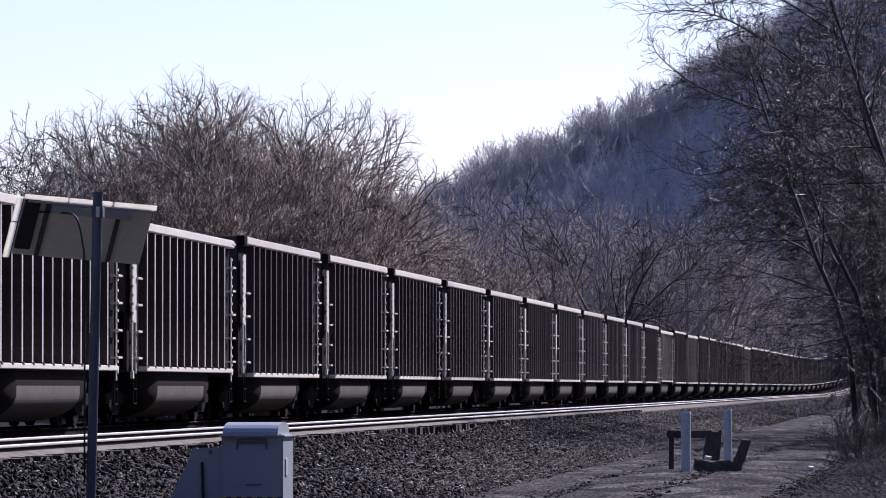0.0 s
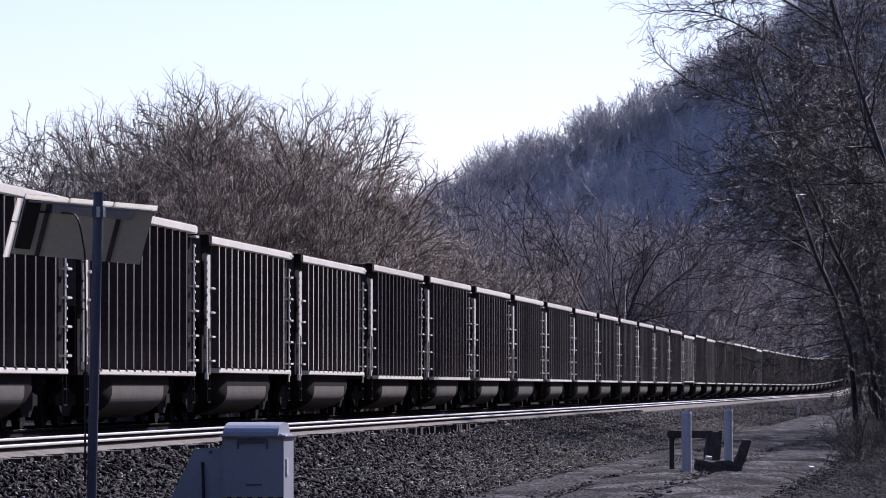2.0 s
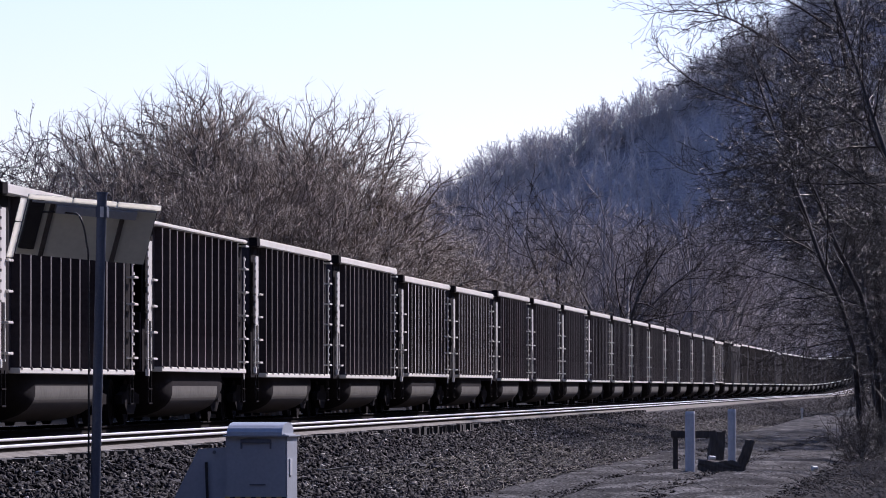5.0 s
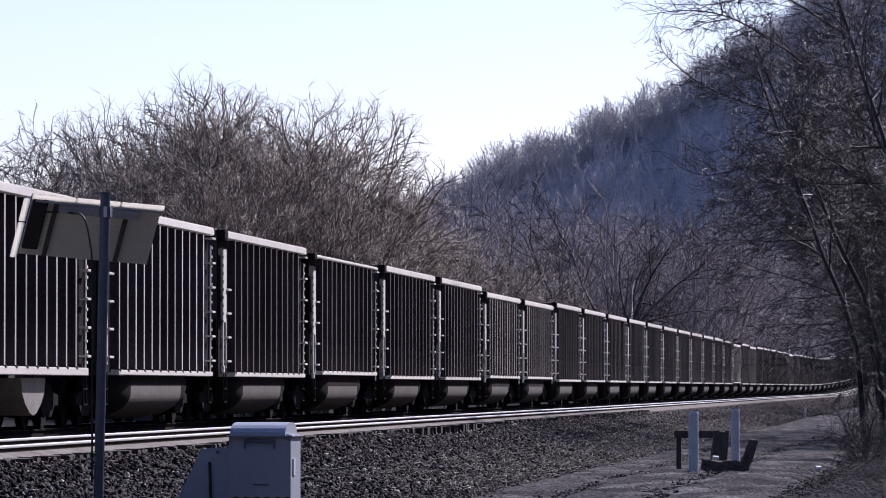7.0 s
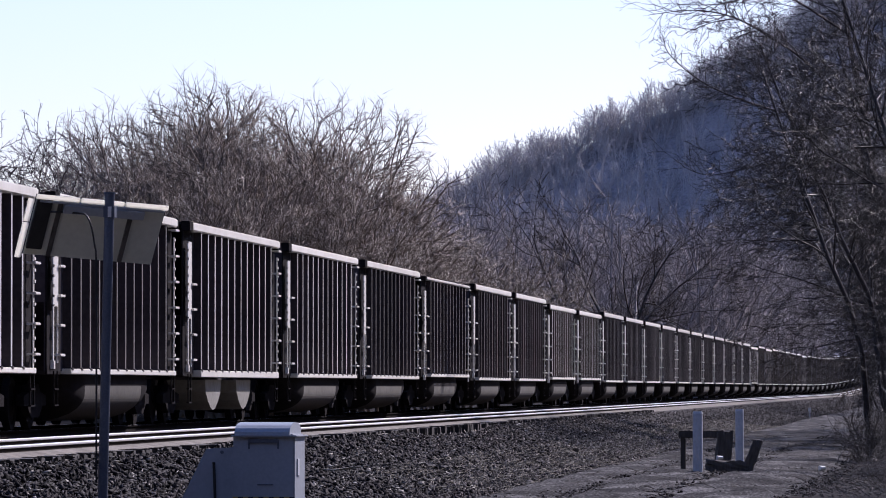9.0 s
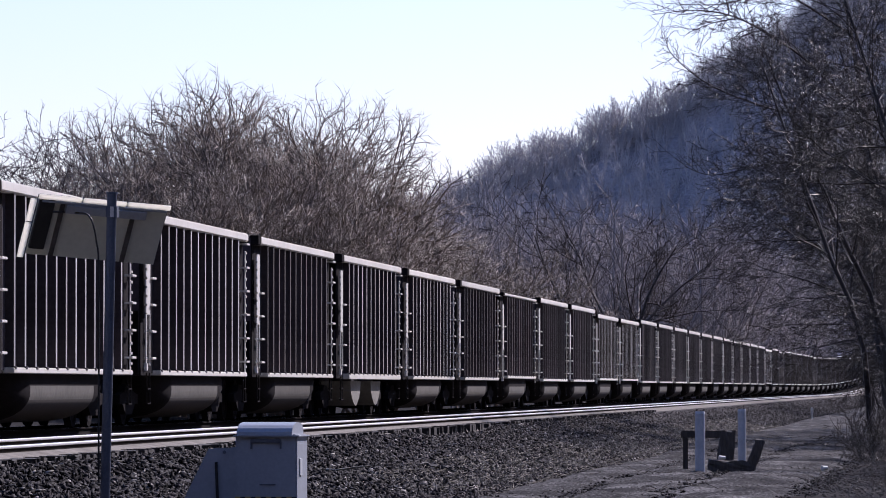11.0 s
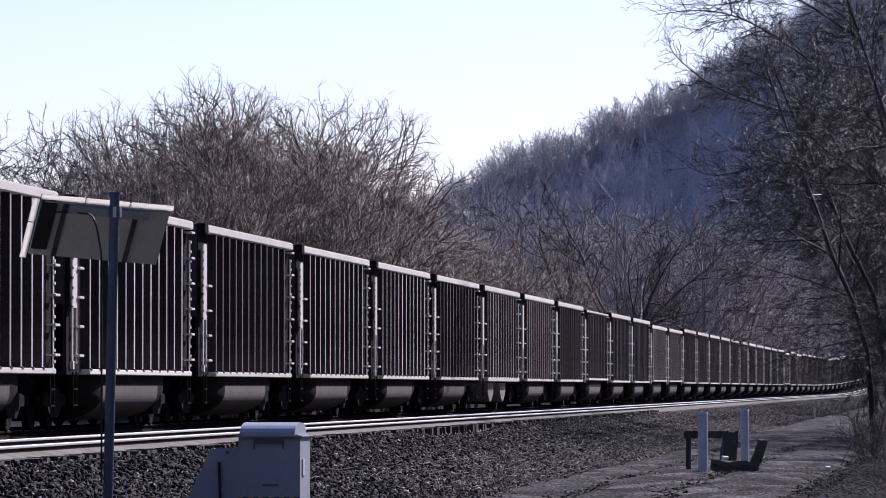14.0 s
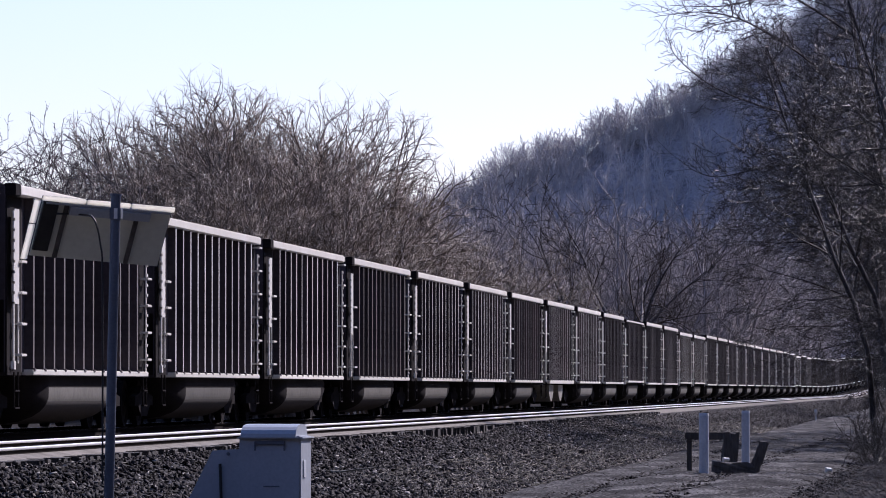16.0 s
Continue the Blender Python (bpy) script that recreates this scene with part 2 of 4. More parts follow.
xs = np.unique(np.concatenate([np.linspace(-3000, -240, 14), np.linspace(-240, -30, 30), np.arange(-30, -22, 1.0), np.linspace(-22.4, -20, 7), np.arange(-19.5, -11, 1.0),
                               np.linspace(-11.0, -7.9, 13), np.array([-14.5, -14.0, -11.95, -11.8, -11.7, -11.6, -11.5, -11.4, -11.3, -11.03, -11.06, -11.1, -11.13, -11.16, -11.22, -11.19, -11.2, -11.22, -11.25, -11.27, -11.28, -11.33, -11.38, -11.45]), np.arange(-8.3, 8, 0.5), np.linspace(8, 60, 20), np.linspace(70, 300, 24), np.linspace(350, 3000, 12)]))
ys = np.unique(np.concatenate([np.linspace(-3000, -60, 12), np.linspace(-50, 40, 10), np.arange(42, 240, 1.5), np.linspace(240, 700, 100), np.linspace(710, 1500, 30), np.linspace(1520, 2300, 12), np.linspace(2310, 2640, 40), np.linspace(2700, 3500, 8)]))
gx, gy = np.meshgrid(xs, ys)
ux = gx + np.where((gx > -40) & (gx < 40), bend(np.clip(gy, 0, 1000)), 0)
gz = lie(ux, gy)
nx = len(xs)
idx = (np.arange(len(ys) - 1)[:, None] * nx + np.arange(nx - 1)[None, :]).ravel()
ground_mesh = raw_mesh("ground", np.stack([ux.ravel(), gy.ravel(), gz.ravel()], 1), np.stack([idx, idx + 1, idx + nx + 1, idx + nx], 1), True)
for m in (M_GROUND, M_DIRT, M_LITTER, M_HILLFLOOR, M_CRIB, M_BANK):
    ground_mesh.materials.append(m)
cx = (gx[:-1, :-1] + gx[1:, 1:]).ravel() / 2
cy = (gy[:-1, :-1] + gy[1:, 1:]).ravel() / 2
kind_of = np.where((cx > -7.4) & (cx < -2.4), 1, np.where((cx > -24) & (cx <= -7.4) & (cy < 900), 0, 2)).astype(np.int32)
# train's bed keeps the dark colour, standing for the shade under the cars
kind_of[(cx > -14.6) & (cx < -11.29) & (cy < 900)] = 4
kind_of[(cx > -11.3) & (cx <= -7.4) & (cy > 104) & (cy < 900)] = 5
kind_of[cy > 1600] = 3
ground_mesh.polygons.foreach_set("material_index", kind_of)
ground = tagged(new("ground", ground_mesh), "stony ballast bank, dirt track and leaf-littered valley floor", "ground", kind="structure")

# ---- the track ----
RAIL = [(-0.068, -0.172), (0.068, -0.172), (0.068, -0.160), (0.010, -0.135), (0.010, -0.045), (0.036, -0.036), (0.036, -0.006), (0.028, 0.0), (-0.028, 0.0), (-0.036, -0.006), (-0.036, -0.036), (-0.010, -0.045), (-0.010, -0.135), (-0.068, -0.160)]


def rail(x0, glare_faces=(5, 9)):
    ss = np.concatenate([np.arange(-60, 330, 30.0), np.arange(330, 1000, 12.0)])
    n = len(RAIL)
    v = np.array([(x0 + float(bend(s)) + x, s, z + float(grade(s))) for s in ss for x, z in RAIL])
    f, mi = [], []
    for i in range(len(ss) - 1):
        for j in range(n):
            k = (j + 1) % n
            f.append((i * n + j, i * n + k, (i + 1) * n + k, (i + 1) * n + j))
            mi.append(0 if glare_faces[0] <= j <= glare_faces[1] else 1)
    me = raw_mesh("rail", v, f)
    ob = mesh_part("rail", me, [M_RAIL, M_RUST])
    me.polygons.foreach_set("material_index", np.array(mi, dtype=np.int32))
    return tagged(ob, "steel rail with a polished head coloured for glare and rusty web", "rail", "rails of the line", "structure")


for c in (TRACK_NEAR, TRACK_TRAIN):
    for side in (-0.752, 0.752):
        # near rails get bright head sides too, a wider painted glare line
        rail(c + side, (5, 9) if c == TRACK_NEAR else (7, 7))


def tie_mesh(seed):
    bm = bmesh.new()
    box(bm, -1.36, 1.36, -0.115, 0.115, -0.18, 0.0, 0.012)
    rng = random.Random(seed)
    for v in bm.verts:
        v.co += Vector((rng.uniform(-0.02, 0.02), rng.uniform(-0.008, 0.008), rng.uniform(-0.008, 0.004)))
    me = bpy.data.meshes.new("tie")
    bm.to_mesh(me)
    bm.free()
    me.materials.append(M_TIE)
    return me


TIES = [tie_mesh(i) for i in range(4)]
tie_rng = random.Random(4)
for c, y0, y1 in ((TRACK_NEAR, 60, 205), (TRACK_TRAIN, 60, 100)):
    bed = thing("sleeper_row", (c, y0, -0.13), 0, "row of dark creosoted wooden sleepers in ballast", "sleepers", "", "structure")
    y = 0.0
    while y < y1 - y0:
        t = new("sleeper", tie_rng.choice(TIES))
        t.parent = bed
        t.matrix_basis = pose(tie_rng.uniform(-0.05, 0.05), y, tie_rng.uniform(-0.012, 0.0), 0, 0, tie_rng.uniform(-1, 1))
        y += 0.53


# ---- loose ballast stones on the bank ----
def stones(count, x0, x1, y0, y1, r0, r1, seed, lift=0.35, flat=0.8, fade=1.0):
    rng = np.random.default_rng(seed)
    base = np.array([(1, 0, 0), (-1, 0, 0), (0, 1, 0), (0, -1, 0), (0, 0, 1), (0, 0, -1)], dtype=float)
    tri = np.array([(0, 2, 4), (2, 1, 4), (1, 3, 4), (3, 0, 4), (2, 0, 5), (1, 2, 5), (3, 1, 5), (0, 3, 5)])
    yy = y0 * (y1 / y0) ** rng.random(count)
    xx = x0 + (x1 - x0) * rng.random(count) ** fade
    r = rng.uniform(r0, r1, count)
    v = base[None] * rng.uniform(0.55, 1.25, (count, 6, 1)) + rng.normal(0, 0.22, (count, 6, 3))
    v = v * rng.uniform((0.95, 0.7, 0.35), (1.5, 1.05, 0.75), (count, 1, 3))
    q = rng.normal(size=(count, 4))
    q /= np.linalg.norm(q, axis=1, keepdims=True)
    w, a, b, c = q.T
    R = np.stack([1 - 2 * (b * b + c * c), 2 * (a * b - c * w), 2 * (a * c + b * w), 2 * (a * b + c * w), 1 - 2 * (a * a + c * c), 2 * (b * c - a * w), 2 * (a * c - b * w), 2 * (b * c + a * w), 1 - 2 * (a * a + b * b)], 1).reshape(-1, 3, 3)
    v = np.einsum("nij,nkj->nki", R, v) * r[:, None, None] * np.array([1, 1, flat])
    xx = xx + bend(yy)
    v += np.stack([xx, yy, lie(xx, yy) + r * lift], 1)[:, None]
    f = tri[None] + (np.arange(count) * 6)[:, None, None]
    return raw_mesh("stones", v.reshape(-1, 3), f.reshape(-1, 3))


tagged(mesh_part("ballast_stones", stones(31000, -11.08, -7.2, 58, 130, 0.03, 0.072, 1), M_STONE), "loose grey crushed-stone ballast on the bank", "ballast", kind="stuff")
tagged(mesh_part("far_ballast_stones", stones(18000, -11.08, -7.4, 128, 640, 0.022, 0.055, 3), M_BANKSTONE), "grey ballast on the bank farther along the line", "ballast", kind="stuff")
tagged(mesh_part("gravel", stones(26000, -7.8, 0.4, 78, 200, 0.008, 0.030, 2, 0.4, 0.6), M_CLOD), "scattered gravel beside the dirt track", "gravel", kind="stuff")
tagged(mesh_part("scattered_ballast", stones(13000, -7.6, -2.0, 76, 190, 0.012, 0.042, 6, 0.4, 0.7, 1.5), M_STONE), "dark ballast stones strayed onto the dirt track", "ballast", kind="stuff")
tagged(mesh_part("pale_ballast_stones", stones(4200, -11.08, -7.2, 58, 220, 0.02, 0.06, 7, 0.6, 0.6), M_PALE), "paler weathered stones among the dark ballast", "ballast", kind="stuff")


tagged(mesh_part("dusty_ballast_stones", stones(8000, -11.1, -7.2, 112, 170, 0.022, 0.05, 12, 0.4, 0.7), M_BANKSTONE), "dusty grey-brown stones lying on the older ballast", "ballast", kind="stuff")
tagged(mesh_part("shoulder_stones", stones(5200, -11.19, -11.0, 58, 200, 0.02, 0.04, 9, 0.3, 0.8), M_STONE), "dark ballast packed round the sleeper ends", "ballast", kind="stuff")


def dirt_track():
    rng = np.random.default_rng(8)
    ty = 56 * (420 / 56) ** (np.arange(800) / 799)
    tx = np.linspace(-7.5, -2.2, 50)
    X, Y = np.meshgrid(tx, ty)
    X = X + bend(Y)
    rough = rng.normal(size=X.shape)
    for k in range(2):
        rough = (rough + np.roll(rough, 1, 0) + np.roll(rough, 1, 1) + np.roll(rough, -1, 1)) / 4
    broad = rng.normal(size=X.shape)
    for k in range(12):
        broad = (broad * 2 + np.roll(broad, 1, 0) + np.roll(broad, -1, 0) + np.roll(broad, 1, 1) + np.roll(broad, -1, 1)) / 6.0
    rough, broad = rough / rough.std(), broad / broad.std()
    u = X - bend(Y)
    ruts = -0.05 * np.exp(-((u + 4.3) / 0.25) ** 2) - 0.05 * np.exp(-((u + 6.0) / 0.25) ** 2)
    edge = np.clip((u + 7.5) / 0.5, 0, 1) * np.clip((-2.2 - u) / 0.5, 0, 1)
    Z = lie(X, Y) - 0.02 + edge * (0.06 + 0.014 * rough + 0.014 * broad + ruts)
    n = len(tx)
    i = (np.arange(len(ty) - 1)[:, None] * n + np.arange(n - 1)[None, :]).ravel()
    me = raw_mesh("dirt_track", np.stack([X.ravel(), Y.ravel(), Z.ravel()], 1), np.stack([i, i + 1, i + n + 1, i + n], 1), False)
    return tagged(mesh_part("dirt_track", me, M_DIRT), "rutted dirt and gravel service track", "dirt road", kind="structure")


dirt_track()


# ---- coal cars ----
PITCH, SPEED = 16.15, 13.21
HALF = 7.30


def truck(parent, y):
    t = new("truck")
    t.parent = parent
    t.matrix_basis = pose(0, y, 0)
    for sx in (-1, 1):
        bm = bmesh.new()
        prism(bm, [(-1.12, 0.42), (-1.12, 0.60), (-0.55, 0.66), (-0.35, 0.80), (0.35, 0.80), (0.55, 0.66), (1.12, 0.60), (1.12, 0.42), (0.75, 0.42), (0.40, 0.22), (-0.40, 0.22), (-0.75, 0.42)], sx * 0.93, sx * 1.06)
        part("side_frame", bm, M_STEEL, t)
    bm = bmesh.new()
    box(bm, -1.0, 1.0, -0.17, 0.17, 0.42, 0.78, 0.02)
    part("bolster", bm, M_STEEL, t)
    return t


def wheelset(parent, y):
    bm = bmesh.new()
    cyl(bm, (-0.75, 0, 0), (0.75, 0, 0), 0.085, n=10)
    for s in (-1, 1):
        w = bmesh.new()
        lathe_y(w, [(0.05, -0.06), (0.12, -0.07), (0.34, -0.04), (0.36, -0.065), (0.457, -0.065), (0.457, 0.065), (0.36, 0.065), (0.34, 0.0), (0.12, 0.03), (0.05, 0.03)], 13)
        me = bpy.data.meshes.new("w")
        bmesh.ops.transform(w, matrix=Matrix.Translation((s * 0.752, 0, 0)) @ Matrix.Rotation(radians(90), 4, "Z"), verts=w.verts)
        w.to_mesh(me)
        w.free()
        bm.from_mesh(me)
        bpy.data.meshes.remove(me)
    ob = part("wheelset", bm, M_STEEL, parent)
    ob.matrix_basis = pose(0, y, 0.457)
    return ob


def coal_car(name, label, top=4.08, sill=1.02, rib_mat=None, panel=None, chord_h=0.17, sill_h=0.095, hopper=False, chord_mat=None, plate_mat=None):
    car = thing(name, (0, 0, 0), 0, label, "coal car", "coal cars of the train")
    panel = panel or M_BLACK
    W, P = 1.60, 1.455                     # outer faces of ribs and of side sheets
    for s in (-1, 1):
        bm = bmesh.new()
        box(bm, min(s * P, s * (P - 0.02)), max(s * P, s * (P - 0.02)), -HALF, HALF, sill, top - 0.05)
        part("side_sheet", bm, panel, car)
    for e in (-1, 1):                      # end sheets, sloping in towards the bottom
        bm = bmesh.new()
        a = [bm.verts.new((x, e * y, z)) for x, y, z in ((-P, HALF, top - 0.05), (P, HALF, top - 0.05), (P, HALF, 2.2), (P, HALF - 1.2, sill), (-P, HALF - 1.2, sill), (-P, HALF, 2.2))]
        bm.faces.new((a[0], a[1], a[2], a[5]))
        bm.faces.new((a[5], a[2], a[3], a[4]))
        bmesh.ops.solidify(bm, geom=bm.faces[:], thickness=0.02)
        part("end_sheet", bm, panel, car)
    bm = bmesh.new()
    box(bm, -P + 0.03, P - 0.03, -HALF + 1.2, HALF - 1.2, sill - 0.05, sill)
    part("floor_plate", bm, panel, car)
    bm = bmesh.new()
    box(bm, -0.35, 0.35, -HALF - 0.2, HALF + 0.2, 0.72, sill - 0.06)
    part("centre_sill", bm, panel, car)
    for y0, y1 in ((-5.0, 5.0), (-7.5, -7.02), (7.02, 7.5)):
        bm = bmesh.new()
        box(bm, -0.30, 0.30, y0, y1, 0.34, 0.72)
        part("underframe", bm, M_STEEL, car)
    for s in (-1, 1):
        bm = bmesh.new()
        x0, x1 = sorted((s * (P - 0.02), s * (W + 0.03)))
        cut0, cut1 = (0.50, 0.12) if s > 0 else (0.12, 0.50)
        box(bm, x0, x1, -HALF + cut0, HALF - cut1, top - chord_h, top, 0.02)
        part("top_chord", bm, chord_mat or M_ALU, car, "pale aluminium top chord")
        for y0, y1, w0, w1 in ((-HALF, -HALF + cut0, -HALF, -5.95), (HALF - cut1, HALF, 6.35, HALF)):
            bm = bmesh.new()
            box(bm, x0, x1, y0, y1, top - chord_h - 0.02, top + 0.015, 0.015)
            part("corner_cap", bm, M_STEEL, car, "black corner cap")
            # added cover that darkens the side sheet outside the ribs
            bm = bmesh.new()
            a0, a1 = sorted((s * (P + 0.003), s * (P + 0.03)))
            box(bm, a0, a1, w0, w1, sill - 0.05, top - chord_h - 0.02)
            part("corner_post", bm, M_STEEL, car, "black cover added over the corner of the side sheet")
        bm = bmesh.new()
        x0, x1 = sorted((s * (P - 0.1), s * (W + 0.02)))
        box(bm, x0, x1, -HALF + 1.75, HALF - 0.25, sill - sill_h / 2, sill + sill_h / 2, 0.012)
        part("side_sill", bm, chord_mat or M_ALU, car, "pale side sill")
    for e in (-1, 1):
        bm = bmesh.new()
        y0, y1 = sorted((e * HALF, e * (HALF - 0.16)))
        box(bm, -P, P, y0, y1, top - chord_h, top - 0.005, 0.015)
        part("end_chord", bm, panel, car)
    rib_me = None
    for s in (-1, 1):
        for i in range(12):
            if rib_me is None:
                bm = bmesh.new()
                d = W - P
                o = [(0.0, -0.085), (d, -0.062), (d, 0.062), (0.0, 0.085)]
                z0, z1 = sill + sill_h / 2 + 0.02, top - chord_h
                a = [bm.verts.new((x, y, z0)) for x, y in o]
                b = [bm.verts.new((x, y, z1)) for x, y in o]
                for k in range(3):
                    bm.faces.new((a[k], a[k + 1], b[k + 1], b[k]))
                bm.faces.new(a[::-1])
                bm.faces.new(b)
                # dark foot block standing for the rib's shadow on the sill top
                box(bm, 0.0, d + 0.03, -0.075, 0.075, z0 - 0.05, z0)
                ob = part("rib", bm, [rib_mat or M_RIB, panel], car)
                # pale outer face only; the flanks' shade is painted with the dark panel colour
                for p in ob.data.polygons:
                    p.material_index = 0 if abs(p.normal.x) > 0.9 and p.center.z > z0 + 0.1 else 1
                rib_me = ob.data
            else:
                ob = new("rib", rib_me)
                ob.parent = car
            ob.matrix_basis = pose(s * P, (i - 5.5) * 1.02 + (0.2 if s > 0 else -0.2), 0, 0, 0, 0 if s > 0 else 180)
    # corner plates, ladders and stirrups
    plates = {}
    ladder_me = stirrup_me = None
    white = plate_mat or M_WHITE
    for s in (-1, 1):
        for e in (-1, 1):
            far = e * s > 0
            if far not in plates:
                bm = bmesh.new()
                if far:                    # narrow strip at one corner
                    box(bm, 0.125, 0.145, -0.06, 0.02, -2.66, 0.02)
                    for k in range(14):
                        box(bm, 0.145, 0.16, -0.02, 0.10, -0.05 - k * 0.19, 0.0 - k * 0.19)
                else:                      # wide plate over two straps at the other
                    box(bm, 0.115, 0.135, -0.13, 0.25, -1.55, 0)
                    for k in range(9):     # scalloped outer edge
                        box(bm, 0.115, 0.135, -0.25, -0.13, -0.15 - k * 0.171, -0.03 - k * 0.171)
                    box(bm, 0.115, 0.135, -0.25, -0.17, -2.52, -1.55)
                    box(bm, 0.115, 0.135, 0.19, 0.25, -2.52, -1.55)
                    box(bm, 0.09, 0.15, -0.27, -0.13, -2.62, -2.48)
                ob = part("corner_plate", bm, white, car, "pale riveted corner plate")
                plates[far] = ob.data
            else:
                ob = tagged(new("corner_plate", plates[far]), "pale riveted corner plate")
                ob.parent = car
            ob.matrix_basis = pose(s * P, e * (6.92 if far else 7.0), top - 0.40, 0, 0, 0 if s > 0 else 180)
            for k in range(6 if far else 4):
                if ladder_me is None:
                    bm = bmesh.new()
                    box(bm, 0.13, 0.19, -0.24, 0.24, -0.026, 0.020, 0.008)
                    box(bm, 0.0, 0.14, -0.24, -0.20, -0.02, 0.015)
                    box(bm, 0.0, 0.14, 0.20, 0.24, -0.02, 0.015)
                    ob = part("grab_iron", bm, white, car, "pale grab iron")
                    ladder_me = ob.data
                else:
                    ob = tagged(new("grab_iron", ladder_me), "pale grab iron")
                    ob.parent = car
                ob.matrix_basis = pose(s * P, e * (7.08 if far else 6.56), 1.30 + k * 0.51, 0, 0, 0 if s > 0 else 180)
            if stirrup_me is None:
                bm = bmesh.new()
                for z in (0.42, 0.70):
                    box(bm, 0.08, 0.14, -0.2, 0.2, z, z + 0.025)
                for y in (-0.2, 0.18):
                    box(bm, 0.10, 0.125, y, y + 0.02, 0.42, sill)
                ob = part("stirrup", bm, M_STEEL, car)
                stirrup_me = ob.data
            else:
                ob = new("stirrup", stirrup_me)
                ob.parent = car
            ob.matrix_basis = pose(s * P, e * 6.9, 0, 0, 0, 0 if s > 0 else 180)
    if hopper:
        for y in (-2.3, 2.5):
            bm = bmesh.new()
            prism(bm, [(y - 1.2, 0.90), (y + 1.2, 0.90), (y + 1.1, 0.64), (y + 0.78, 0.46), (y + 0.35, 0.31), (y, 0.26), (y - 0.35, 0.31), (y - 0.78, 0.46), (y - 1.1, 0.64)], -1.41, 1.41)
            part("hopper_bay", bm, M_HOPPER, car, "pale tapering hopper bay")
    else:
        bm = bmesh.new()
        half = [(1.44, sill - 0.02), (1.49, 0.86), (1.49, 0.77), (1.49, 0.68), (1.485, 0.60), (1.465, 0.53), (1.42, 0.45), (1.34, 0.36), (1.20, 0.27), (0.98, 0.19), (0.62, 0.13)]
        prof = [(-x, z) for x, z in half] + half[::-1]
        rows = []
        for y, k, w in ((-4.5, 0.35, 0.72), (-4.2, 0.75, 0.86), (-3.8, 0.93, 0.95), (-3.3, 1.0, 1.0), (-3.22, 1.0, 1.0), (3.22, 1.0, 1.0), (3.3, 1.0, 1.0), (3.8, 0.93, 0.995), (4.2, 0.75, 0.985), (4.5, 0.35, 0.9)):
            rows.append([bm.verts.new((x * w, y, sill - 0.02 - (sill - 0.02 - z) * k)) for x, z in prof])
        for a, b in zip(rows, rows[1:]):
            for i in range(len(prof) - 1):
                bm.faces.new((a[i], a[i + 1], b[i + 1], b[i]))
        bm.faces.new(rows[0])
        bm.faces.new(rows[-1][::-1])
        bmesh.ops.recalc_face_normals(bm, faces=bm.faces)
        ob = part("tub", bm, [M_TUB, M_STEEL, M_BROWN], car, "rounded belly tub, a bare metal band between dark shade colours")
        # sill shade above, belly shade below and dark ends are put into the colours
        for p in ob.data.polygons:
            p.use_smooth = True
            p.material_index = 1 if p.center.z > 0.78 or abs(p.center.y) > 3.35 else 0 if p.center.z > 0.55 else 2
    for e in (-1, 1):
        t = truck(car, e * 6.0)
        bm = bmesh.new()
        box(bm, -0.16, 0.16, e * 7.9 - 0.25, e * 7.9 + 0.2, 0.72, 1.0, 0.04)
        part("coupler", bm, M_STEEL, car)
        for d in (-0.89, 0.89):
            wheelset(car, e * 6.0 + d)
    return car


KINDS = {
    "bright": coal_car("coal_car", "black coal car with pale aluminium ribs and belly tub", rib_mat=M_RIB),
    "dull": coal_car("coal_car", "black coal car with sooty ribs and a bright top chord", rib_mat=M_RIBDARK, chord_mat=M_ALU),
    "low": coal_car("coal_car", "brownish older coal car, lower, with pale ribs", top=3.93, rib_mat=M_RIB, panel=M_BROWN, sill=1.10),
    "dark": coal_car("coal_car", "nearly black coal car with a thin top rim", top=3.98, rib_mat=M_RIBDARK, chord_h=0.08, sill=1.10),
    "hopper": coal_car("coal_hopper_car", "black hopper coal car with pale ribs and sloping bays", rib_mat=M_RIB, hopper=True, sill_h=0.14),
    "plain": coal_car("coal_car", "dull brown smooth-sided coal car far up the train", rib_mat=M_BROWN, panel=M_BROWN, plate_mat=M_RIBDARK, chord_h=0.13),
    "pale": coal_car("coal_car", "pale dusty coal car far up the train", top=4.0, rib_mat=M_DUST, panel=M_DUST, plate_mat=M_RIBDARK),
}
GAP0 = 115.08                                # the gap behind car 0 stands here at the start
ORDER = {-1: "low", -2: "low", -5: "dark", -8: "hopper", 11: "low", -3: "dull", -4: "dull", -6: "dull", -9: "dull", -12: "dull", -15: "dull", 13: "pale", 19: "pale"}
cars = []
used = set()
for i in range(-16, 46):
    k = ORDER.get(i, "plain" if i > 11 else "dull" if i >= 0 else "bright")
    if k in used:
        c = copy_thing(KINDS[k], pose(0, 0, 0))
    else:
        c = KINDS[k]
        used.add(k)
    cars.append((i, c))


def car_pose(s):
    """The pose of a car whose middle is s metres along the line."""
    a, b = s - 6.0, s + 6.0
    xa, xb = float(bend(a)), float(bend(b))
    za, zb = float(grade(a)), float(grade(b))
    return pose(TRACK_TRAIN + (xa + xb) / 2, s, (za + zb) / 2, math.degrees(math.atan2(zb - za, 12.0)), 0, -math.degrees(math.atan2(xb - xa, 12.0)))


